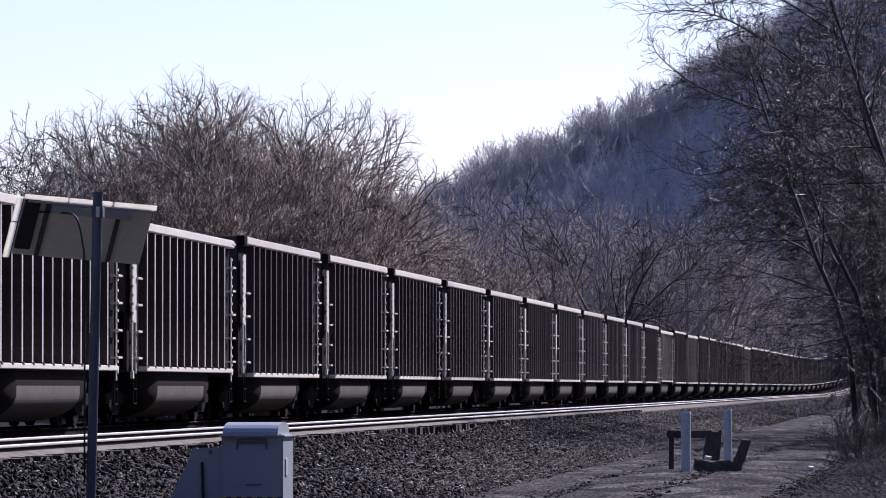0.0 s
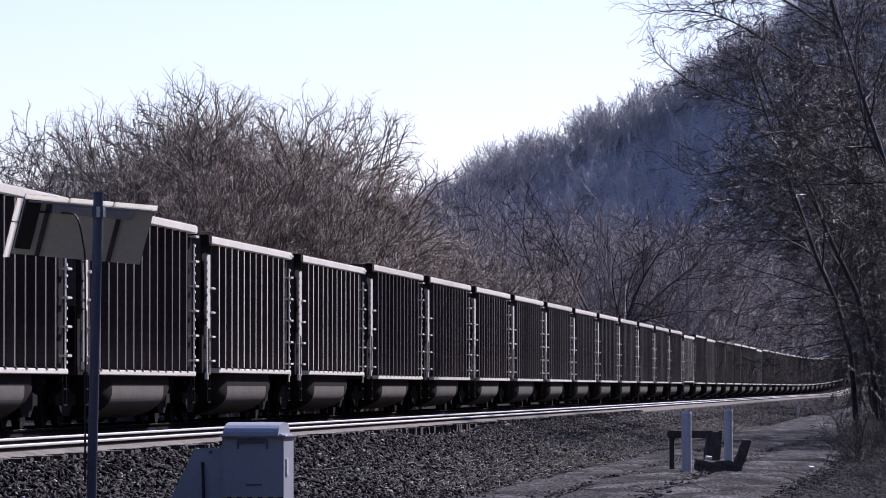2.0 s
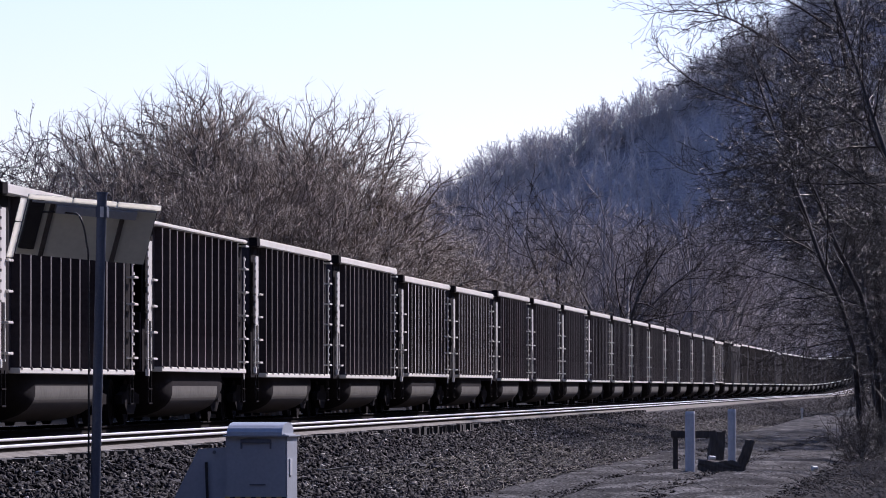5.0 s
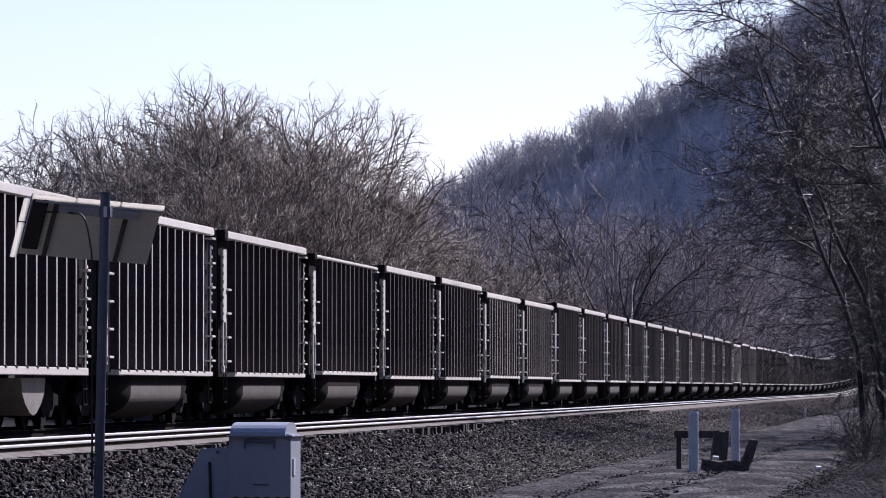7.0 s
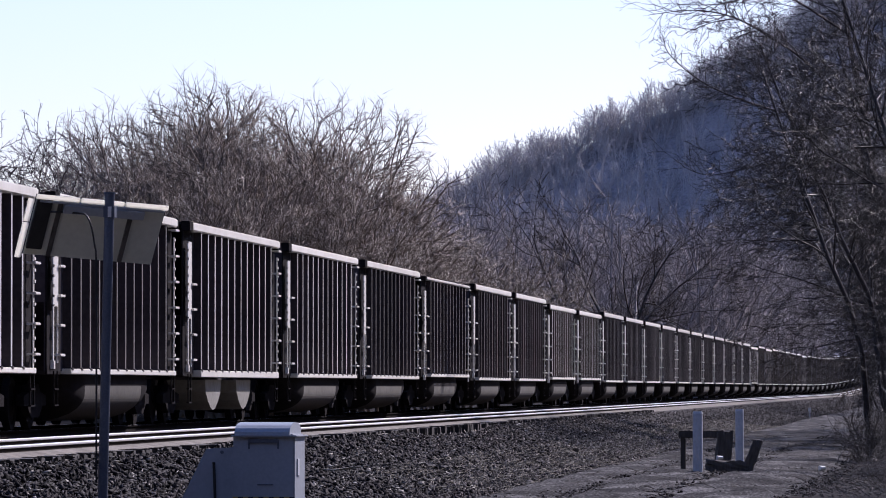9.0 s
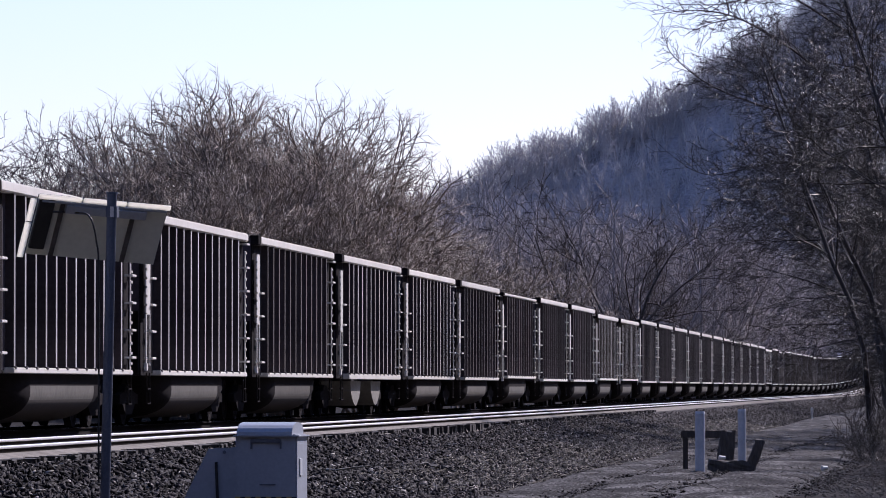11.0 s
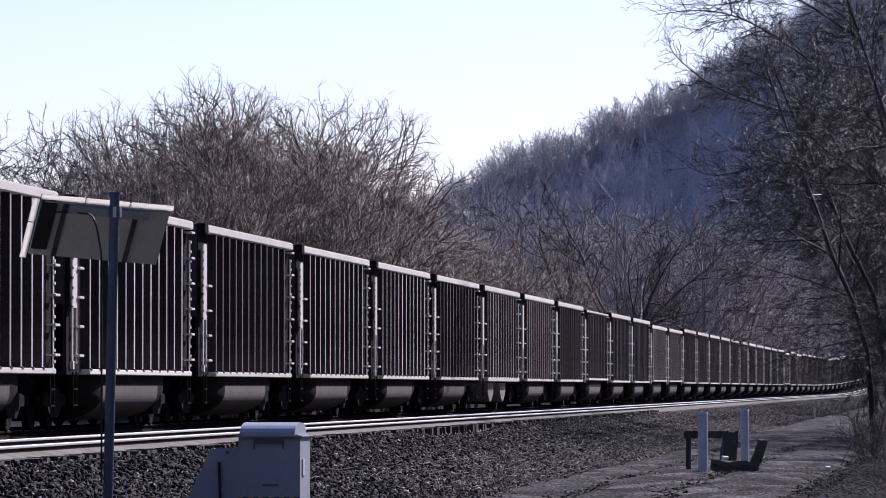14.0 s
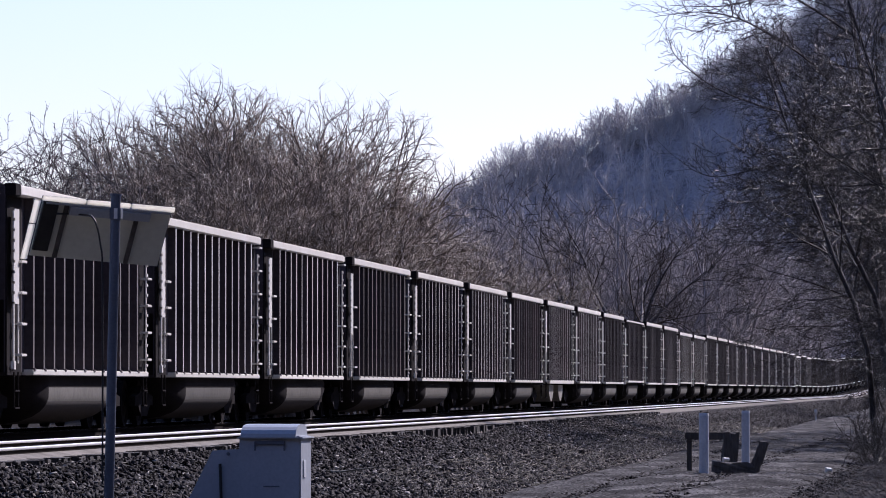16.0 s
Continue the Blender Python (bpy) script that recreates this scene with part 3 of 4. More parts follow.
def motions():
    for i, c in cars:
        s0 = GAP0 + (i + 0.5) * PITCH
        walk(c, [(t, car_pose(s0 + SPEED * t)) for t in range(17)])
    # the wheels roll: one turn for each circumference, the same on every car
    steps = int(16 * SPEED / (0.457 * radians(80))) + 1
    rolled = {}
    for i, c in cars:
        for w in c.children:
            if not w.name.startswith("wheelset"):
                continue
            at = round(w.location.y, 2)
            if at not in rolled:
                walk(w, [(16 * k / steps, pose(0, at, 0.457, -math.degrees(16 * k / steps * SPEED / 0.457) % 360)) for k in range(steps + 1)])
                rolled[at] = w.animation_data
            else:
                w.rotation_mode = "QUATERNION"
                w.animation_data_create()
                w.animation_data.action = rolled[at].action
                w.animation_data.action_slot = rolled[at].action_slot


# ---- bare trees ----
def grow(seed, height, stems=1, fan=0.5, counts=(9, 6, 6, 4), ratio=(0.55, 0.5, 0.5, 0.5), r0=0.2, lift=0.35, clear=0.25, thin=0.006, wob=0.16, pieces=(6, 5, 4, 2, 1), slim=0.55, lean=0.45, curve=1.0, fan2=None, bias=0.0, tilt=0.0, taper=0.45):
    """Branch segments (p, q, radius at p, radius at q, level) of a bare tree."""
    rng = random.Random(seed)
    segs = []

    def branch(p, d, length, r, level):
        n = pieces[min(level, 4)]
        pts = [(p, r)]
        curl = Vector((rng.gauss(0, 1), rng.gauss(0, 1), rng.gauss(0, 1))) * (0.04 if level == 0 else 0.16 * curve)
        for i in range(n):
            d = (d + curl + Vector((rng.gauss(0, wob), rng.gauss(0, wob), rng.gauss(0, wob) + lift * (0.10 if level == 0 else 0.22)))).normalized()
            q = p + d * (length / n)
            rq = max(thin, r * (1 - 0.75 * (i + 1) / n))
            segs.append((p, q, max(thin, pts[-1][1]), rq, level))
            p = q
            pts.append((p, rq))
        if level >= len(counts):
            return
        for k in range(counts[level]):
            f = (clear if level == 0 else 0.15) + (1 - (clear if level == 0 else 0.15)) * (k + rng.random()) / counts[level]
            j = min(n - 1, int(f * n))
            a, b = pts[j], pts[j + 1]
            g = f * n - j
            at = a[0].lerp(b[0], min(1, max(0, g)))
            dirn = (b[0] - a[0]).normalized()
            side = dirn.cross(Vector((rng.gauss(0, 1), rng.gauss(0, 1), rng.gauss(0, 1)))).normalized()
            open_ = rng.uniform(0.5, 1.0)
            wide = fan if level == 0 or fan2 is None else fan2
            branch(at, (dirn * (1 - wide * open_) + side * (wide + 0.25) * open_ * (1.0 if level < 2 else 0.7) + Vector((-bias, 0, 0))).normalized(), length * ratio[level] * rng.uniform(0.65, 1.2) * (1.15 - (taper if level == 0 else 0.45) * f), max(thin, a[1] * slim), level + 1)

    for s in range(stems):
        tip = 0.0 if stems == 1 else lean * math.sqrt((s + 0.3) / stems)
        a = s * 2.4 + rng.uniform(-0.4, 0.4)
        out = 0.0 if stems == 1 else 0.15
        branch(Vector((math.cos(a) * out, math.sin(a) * out, -0.2)), Vector((math.cos(a) * tip - tilt, math.sin(a) * tip, 1)).normalized(), height * rng.uniform(0.9, 1.05) * (1 - 0.12 * tip), r0 * (1 if stems == 1 else 0.7), 0)
    return segs


def tubes(name, segs, sides=3, tip=None):
    """Tapered tubes along (p, q, radius, radius, level) segments, joined in one mesh; those of level tip end in a point."""
    level = np.array([s[4] if len(s) > 4 else 0 for s in segs])
    return tube_mesh(name, np.array([s[0][:] for s in segs]), np.array([s[1][:] for s in segs]), np.array([(s[2], s[3]) for s in segs]), level, sides, tip)


def tube_mesh(name, p, q, r, level, sides, tip):
    d = q - p
    d /= np.linalg.norm(d, axis=1, keepdims=True) + 1e-9
    ref = np.where(np.abs(d[:, 2:]) > 0.9, np.array([[1.0, 0, 0]]), np.array([[0, 0, 1.0]]))
    u = np.cross(d, ref)
    u /= np.linalg.norm(u, axis=1, keepdims=True) + 1e-9
    w = np.cross(d, u)
    ang = np.arange(sides) * 2 * math.pi / sides
    ring = u[:, None] * np.cos(ang)[None, :, None] + w[:, None] * np.sin(ang)[None, :, None]
    sharp = level >= (99 if tip is None else tip)
    j = np.arange(sides)
    k = (j + 1) % sides
    keep = ~sharp
    v1 = np.concatenate([p[keep, None] + ring[keep] * r[keep, :1, None], q[keep, None] + ring[keep] * r[keep, 1:, None]], 1).reshape(-1, 3)
    b = (np.arange(keep.sum()) * 2 * sides)[:, None, None]
    f1 = (np.concatenate([np.stack([j, k, k + sides], 1), np.stack([j, k + sides, j + sides], 1)])[None] + b).reshape(-1, 3)
    v2 = np.concatenate([p[sharp, None] + ring[sharp] * r[sharp, :1, None], q[sharp, None]], 1).reshape(-1, 3)
    b = (np.arange(sharp.sum()) * (sides + 1))[:, None, None] + len(v1)
    f2 = (np.stack([j, k, np.full(sides, sides)], 1)[None] + b).reshape(-1, 3)
    return raw_mesh(name, np.concatenate([v1, v2]), np.concatenate([f1, f2]), True)


def bare_tree(name, segs, label, group, twig, bark=None, cut=0):
    t = thing(name, (0, 0, 0), 0, label, "tree", group)
    mesh_part("trunk", tubes("trunk", [s for s in segs if s[4] <= cut], 8), bark or M_BARK, t)
    mesh_part("crown", tubes("crown", [s for s in segs if s[4] > cut], 3, max(s[4] for s in segs)), twig, t)
    return t


def plant(proto, spots, first):
    """Trees at (x, y, which, turn, top): top is how high the crown reaches over the eye, as a slope in 1/FOCAL."""
    for x, y, which, turn, top in spots:
        z = float(lie(x, y)) - 0.05
        tall = max(v.co.z for c in proto[which].children for v in c.data.vertices)
        size = (top / FOCAL * y + EYE[2] - z) / tall
        m = pose(x, y, z, 0, 0, turn) @ Matrix.Diagonal((size, size, size, 1))
        if which not in first:
            first.add(which)
            proto[which].matrix_basis = m
        else:
            copy_thing(proto[which], m).scale = (size, size, size)


plant_rng = random.Random(14)


def at_px(x, dist):
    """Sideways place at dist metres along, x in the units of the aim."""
    return -dist * math.tan(math.atan(871 / FOCAL) - math.atan((x - 784) / FOCAL))


# thicket behind the train
def forked(seed, height, stems, lean, depth=7, thin=0.0115, ratio=0.75):
    """Branch segments of a broad tree that forks again and again into a lacy dome."""
    rng = random.Random(seed)
    segs = []

    def side_of(d):
        return d.cross(Vector((rng.gauss(0, 1), rng.gauss(0, 1), rng.gauss(0, 1)))).normalized()

    def branch(p, d, length, r, k):
        n = 3 if k < 2 else 2 if k < 6 else 1
        curl = side_of(d) * 0.05
        for i in range(n):
            d = (d + curl + side_of(d) * rng.uniform(0, 0.2)).normalized()
            q = p + d * length / n
            segs.append((p, q, max(thin, r * (1 - 0.3 * i / n)), max(thin, r * (1 - 0.3 * (i + 1) / n)), k if k < depth else 9))
            if k >= 3 and rng.random() < 0.9:
                o = p.lerp(q, rng.random())
                e = (d * 0.6 + side_of(d) + Vector((0, 0, 0.1))).normalized()
                segs.append((o, o + e * rng.uniform(0.25, 0.75), thin * 0.95, thin * 0.3, 9))
            p = q
        if k == depth:
            return
        for j in range(3 if rng.random() < 0.32 else 2):
            a = rng.uniform(0.28, 0.78)
            branch(p, (d * math.cos(a) + side_of(d) * math.sin(a) + Vector((0, 0, 0.07))).normalized(), length * ratio * rng.uniform(0.82, 1.14), max(thin, r * 0.72), k + 1)

    first = height * (1 - ratio) / (1 - ratio ** (depth + 1))
    for i in range(stems):
        t = lean * math.sqrt((i + 0.2) / stems)
        a = i * 2.4 + rng.uniform(-0.3, 0.3)
        branch(Vector((0.15 * math.cos(a), 0.15 * math.sin(a), -0.2)), Vector((math.cos(a) * math.sin(t), math.sin(a) * math.sin(t), math.cos(t))), first * rng.uniform(0.9, 1.05), 0.14, 0)
    return segs


THICKET = {k: bare_tree("thicket_tree", forked(20 + k, 13.5, 6, 0.5), "broad bushy bare tree with dense brown twigs", "thicket behind the train", M_TWIG, M_TWIG) for k in range(3)}
spots = []
for x, d, top in ((140, 305, 440), (295, 258, 465), (325, 254, 535), (365, 258, 550), (405, 250, 572), (445, 256, 590), (462, 250, 570), (505, 256, 465), (550, 260, 390), (610, 264, 335), (665, 270, 290), (730, 276, 265), (795, 284, 290), (850, 292, 290), (330, 234, 450), (410, 232, 465), (490, 238, 430), (565, 242, 355), (640, 248, 300), (380, 244, 520), (455, 246, 520)):
    spots.append((at_px(x, d), d, plant_rng.randrange(3), plant_rng.uniform(0, 360), top * plant_rng.uniform(0.97, 1.0)))
plant(THICKET, spots, set())

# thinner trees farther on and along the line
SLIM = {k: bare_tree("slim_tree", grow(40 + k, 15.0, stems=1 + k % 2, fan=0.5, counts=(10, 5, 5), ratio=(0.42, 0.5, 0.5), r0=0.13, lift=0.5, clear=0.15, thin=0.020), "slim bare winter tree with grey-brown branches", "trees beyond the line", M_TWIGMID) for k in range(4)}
spots = []
for x, d, top in ((85, 320, 440), (112, 300, 470), (140, 310, 500), (170, 290, 520), (60, 350, 380), (125, 360, 430), (195, 300, 520), (205, 285, 500), (150, 280, 470), (95, 290, 450), (120, 275, 490), (180, 305, 480), (70, 310, 430), (30, 300, 420), (45, 280, 440), (215, 310, 470)):
    spots.append((at_px(x, d), d, plant_rng.randrange(4), plant_rng.uniform(0, 360), top))
for i in range(14):
    x = plant_rng.uniform(640, 1440)
    d = plant_rng.uniform(380, 800)
    k = at_px(x, d)
    if k > -24 + float(bend(d)):
        d = 820 + plant_rng.uniform(0, 60)
        k = at_px(x, d)
    spots.append((k, d, plant_rng.randrange(4), plant_rng.uniform(0, 360), plant_rng.uniform(200, 320) * (1.0 if x < 820 else 0.8)))
for x, d, top in ((1660, 200, 380), (1700, 330, 340), (1680, 350, 330), (1760, 190, 420), (1720, 380, 330), (1560, 420, 230), (1600, 460, 260), (1640, 440, 300), (1580, 520, 230), (1620, 560, 260)):
    spots.append((at_px(x, d), d, plant_rng.randrange(4), plant_rng.uniform(0, 360), top))
plant(SLIM, spots, set())
BROAD = bare_tree("broad_tree", grow(77, 15.5, stems=5, fan=0.5, counts=(8, 5, 5, 3), r0=0.28, lift=0.3, clear=0.25, thin=0.016), "broad bare tree with many spreading limbs", "trees beyond the line", M_TWIGDARK)
plant({0: BROAD}, [(at_px(1062, 470), 470, 0, 30, 400)], set())

WEEP = bare_tree("drooping_tree", grow(81, 9.0, stems=4, fan=0.7, counts=(10, 8, 7, 4), ratio=(0.5, 0.6, 0.5, 0.45), r0=0.12, lift=-0.35, clear=0.3, thin=0.0095, wob=0.14, slim=0.42), "bare tree with drooping outer branches", "trees beyond the line", M_TWIGDARK)
plant({0: WEEP}, [(at_px(-36, 235), 235, 0, 0, 525)], set())

# trees right of the dirt track
def near_tree(seed, label, height, **other):
    how = dict(fan=0.72, fan2=0.62, counts=(24, 10, 8, 5), ratio=(0.42, 0.45, 0.42, 0.5), taper=0.6, r0=0.08, lift=0.06, clear=0.36, thin=0.0052, wob=0.17, slim=0.40, pieces=(8, 7, 4, 2, 1), curve=1.2, bias=0.14)
    how.update(other)
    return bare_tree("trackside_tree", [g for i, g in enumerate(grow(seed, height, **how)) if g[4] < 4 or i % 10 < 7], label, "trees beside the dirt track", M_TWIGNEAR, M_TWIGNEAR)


NEAR = {0: near_tree(60, "bare tree with a tangle of fine arching branches", 11.5), 1: near_tree(61, "bare tree with a tangle of fine arching branches", 10.5, stems=2, clear=0.33), 2: near_tree(64, "leaning bare tree with branches arching over the track", 12.0, counts=(26, 10, 8, 5), taper=0.75, clear=0.40, tilt=0.03, r0=0.10), 4: near_tree(70, "dense many-stemmed dark bare bush", 6.0, stems=4, lean=0.35, counts=(10, 7, 5, 4), clear=0.15, r0=0.05, bias=0.06, taper=0.45)}
# spots from 1800 on are unseen trees, added to shade crowns and dirt
spots = [(at_px(x, d), d, k, turn, top) for x, d, k, turn, top in (
    (1518, 151, 2, 0, 650), (1552, 157, 2, 14, 700), (1800, 133, 0, 10, 540), 
    (1570, 166, 0, 60, 640), (1540, 170, 1, 20, 560), (1630, 168, 2, -12, 700), (1660, 205, 0, 15, 620), (1640, 330, 0, 20, 420), (1600, 345, 0, -20, 360), (1690, 147, 1, 10, 680), (1650, 157, 0, -20, 640), (1700, 154, 0, 10, 700), (1640, 189, 2, 8, 680), (1600, 179, 0, -25, 620), (1680, 146, 2, -6, 860),
    (1640, 171, 4, 0, 300), (1690, 157, 4, 140, 380), (1612, 165, 4, 60, 330), (1655, 151, 4, 200, 380), (1570, 318, 4, 30, 320), (1575, 210, 4, 90, 330), (1640, 205, 4, 0, 400), (1590, 196, 4, 70, 420), (1625, 188, 4, 110, 440), (1545, 335, 1, 70, 280), (1570, 176, 4, 250, 300), (1610, 325, 4, 320, 400), (1660, 180, 4, 20, 480), (1950, 172, 0, 0, 850), (2050, 180, 1, 30, 900), (1900, 190, 2, 0, 850), (2000, 160, 0, 90, 850), (1570, 350, 0, 50, 320), (1582, 345, 0, 0, 330), (1605, 362, 1, 120, 350), (1628, 336, 0, 200, 380), (1830, 112, 0, 30, 480), (1860, 118, 1, 0, 540), (1850, 106, 0, 80, 520), (1800, 126, 1, 50, 500),)]
plant(NEAR, spots, set())



def limb(points, r0, r1, rng, segs, twig=0.0):
    """A smooth limb through (x, y, z) points, with curved twigs of about the given length along it."""
    pts = [Vector(p) for p in points]
    line = []
    for i in range(len(pts) - 1):
        p0, p1, p2, p3 = pts[max(0, i - 1)], pts[i], pts[i + 1], pts[min(len(pts) - 1, i + 2)]
        for k in range(5):
            t = k / 5
            line.append(0.5 * (2 * p1 + (p2 - p0) * t + (2 * p0 - 5 * p1 + 4 * p2 - p3) * t * t + (3 * p1 - p0 - 3 * p2 + p3) * t ** 3))
    line.append(pts[-1])
    n = len(line) - 1
    for i in range(n):
        segs.append((line[i], line[i + 1], r0 + (r1 - r0) * i / n, r0 + (r1 - r0) * (i + 1) / n, 1))
    if not twig:
        return

    def sprout(p, d, length, r, deep):
        bend_by = Vector((rng.gauss(-0.05, 0.14), rng.gauss(0, 0.14), rng.gauss(0.03, 0.14)))
        for k in range(4):
            d = (d + bend_by + Vector((rng.gauss(0, 0.1), rng.gauss(0, 0.1), rng.gauss(0, 0.1)))).normalized()
            q = p + d * length / 4
            segs.append((p, q, r * (1 - 0.2 * k), r * (0.8 - 0.2 * k) + 0.004, 2))
            if deep and rng.random() < 0.6:
                side = d.cross(Vector((rng.gauss(0, 1), rng.gauss(0, 1), rng.gauss(0, 1)))).normalized()
                sprout(q, (d + side * 0.8).normalized(), length * rng.uniform(0.3, 0.6), r * 0.6, deep - 1)
            p = q

    for i in range(n // 4, n):
        for k in range(1 + i % 2):
            d = (line[i + 1] - line[i]).normalized()
            side = d.cross(Vector((rng.gauss(0, 1), rng.gauss(0, 1), rng.gauss(0, 1)))).normalized()
            sprout(line[i], (d * 0.7 + side * 0.75).normalized(), twig * rng.uniform(0.4, 1.1), (r0 + (r1 - r0) * i / n) * 0.6, 2)


def overhanging_tree():
    rng = random.Random(33)
    d = 176.0
    x = at_px(1560, d)
    t = thing("trackside_tree", (x, d, float(lie(x, d)) - 0.05), 0, "leaning bare tree with long thin boughs arching over the track", "tree", "trees beside the dirt track")
    trunk, crown = [], []
    limb([(0.2, 0, -0.2), (-0.3, 0.2, 5.0), (-0.7, 0.3, 8.2), (-1.2, 0.3, 10.9), (-1.4, 0.2, 13.0)], 0.12, 0.035, rng, trunk)
    for points, r, twig in (([(-0.65, 0.3, 8.2), (-2.2, 0.2, 9.9), (-3.5, 0.0, 10.8), (-4.37, -0.2, 11.2), (-5.3, -0.3, 11.33), (-6.4, -0.5, 11.2)], 0.040, 1.1),
                            ([(-4.37, -0.2, 11.2), (-4.43, -0.2, 11.55), (-4.75, -0.1, 11.95)], 0.022, 0.6),
                            ([(-4.2, -0.2, 11.1), (-4.8, 0.1, 11.02), (-5.5, 0.2, 10.75)], 0.020, 0.7),
                            ([(-1.15, 0.3, 10.7), (-3.0, 0.5, 11.85), (-3.9, 0.6, 11.7), (-4.8, 0.8, 11.55), (-6.1, 0.9, 11.6)], 0.034, 1.0),
                            ([(-0.55, 0.2, 7.4), (-2.1, -0.1, 8.5), (-3.1, -0.3, 8.67), (-4.37, -0.5, 9.1), (-5.2, -0.6, 9.55), (-5.9, -0.6, 10.2), (-5.98, -0.6, 10.6)], 0.036, 0.5),
                            ([(-0.5, 0.2, 6.6), (-1.9, 0.4, 7.2), (-3.2, 0.5, 7.3), (-4.8, 0.6, 7.0), (-5.6, 0.7, 7.25)], 0.034, 1.0),
                            ([(-0.4, 0.2, 5.6), (-1.6, -0.3, 5.7), (-2.9, -0.5, 5.3), (-3.9, -0.6, 4.9)], 0.030, 0.9)):
        limb(points, r, 0.007, rng, crown, twig)
    mesh_part("trunk", tubes("trunk", trunk, 8), M_TWIGDARK, t)
    mesh_part("crown", tubes("crown", crown, 4), M_TWIGDARK, t)
    t.scale = (1.257, 1.257, 1.257)


overhanging_tree()

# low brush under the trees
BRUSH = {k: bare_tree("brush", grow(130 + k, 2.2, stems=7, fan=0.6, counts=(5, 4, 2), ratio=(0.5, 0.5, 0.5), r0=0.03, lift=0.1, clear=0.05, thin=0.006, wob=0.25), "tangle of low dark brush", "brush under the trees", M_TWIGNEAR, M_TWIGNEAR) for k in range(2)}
for k in BRUSH.values():
    tagged(k, category="shrub")
spots = []
for i in range(11):
    d = plant_rng.uniform(138, 240)
    x = plant_rng.uniform(1535, 1660)
    spots.append((at_px(x, d), d, plant_rng.randrange(2), plant_rng.uniform(0, 360), (-EYE[2] - 0.95 + plant_rng.uniform(1.0, 2.4)) * FOCAL / d))
for i in range(16):
    d = plant_rng.uniform(122, 150)
    spots.append((at_px(plant_rng.uniform(1500, 1640), d), d, plant_rng.randrange(2), plant_rng.uniform(0, 360), (-EYE[2] - 0.95 + plant_rng.uniform(0.6, 1.5)) * FOCAL / d))
for i in range(8):
    d = plant_rng.uniform(86, 98)
    spots.append((at_px(plant_rng.uniform(1440, 1680), d), d, plant_rng.randrange(2), plant_rng.uniform(0, 360), (-EYE[2] - 0.95 + plant_rng.uniform(0.25, 0.6)) * FOCAL / d))
plant(BRUSH, spots, set())


# woods on the hill
def woods(name, count, place, grown, size):
    """Many small bare trees in one mesh."""
    rng = random.Random(5)
    arr = [(np.array([a[0][:] for a in s]), np.array([a[1][:] for a in s]), np.array([(a[2], a[3]) for a in s]), np.array([a[4] for a in s])) for s in grown]
    P, Q, R, V = [], [], [], []
    for i in range(count):
        x, y = place(rng, i)
        a = rng.choice(arr)
        t, k = rng.uniform(0, 6.28), rng.uniform(*size)
        m = np.array([[math.cos(t), -math.sin(t), 0], [math.sin(t), math.cos(t), 0], [0, 0, 1]]) * k
        o = np.array([x, y, float(lie(x, y)) - 0.2])
        P.append(a[0] @ m.T + o)
        Q.append(a[1] @ m.T + o)
        R.append(a[2] * k)
        V.append(a[3])
    P, Q, R, V = np.concatenate(P), np.concatenate(Q), np.concatenate(R), np.concatenate(V)
    return tube_mesh(name, P, Q, R, V, 3, V.max())


def on_hill(rng, i):
    y = rng.uniform(2575, 2616) if i % 5 < 2 else rng.uniform(2350, 2600)
    return at_px(rng.uniform(640, 1620), y), y


def in_valley(rng, i):
    while True:
        y = rng.uniform(560, 900)
        x = at_px(rng.uniform(700, 1560), y)
        if x - float(bend(y)) < -23:
            return x, y


def far_tree(k, counts, thin):
    return grow(90 + k, 13.0, counts=counts, ratio=(0.42, 0.5, 0.5), r0=0.17, lift=0.5, clear=0.15, thin=thin, pieces=(3, 2, 1, 1, 1))


tagged(mesh_part("hill_woods", woods("hill_woods", 5200, on_hill, [far_tree(k, (8, 3), 0.085) for k in range(4)], (0.5, 1.35)), M_WOODS), "bare grey-brown winter woods covering the hillside, paled for haze", "woods", kind="stuff")
tagged(mesh_part("valley_woods", woods("valley_woods", 680, in_valley, [far_tree(k, (9, 6, 4), 0.020) for k in range(4)], (0.8, 1.75)), M_VALLEY), "bare grey-brown woods in the valley beyond the line, paled for haze", "woods", kind="stuff")


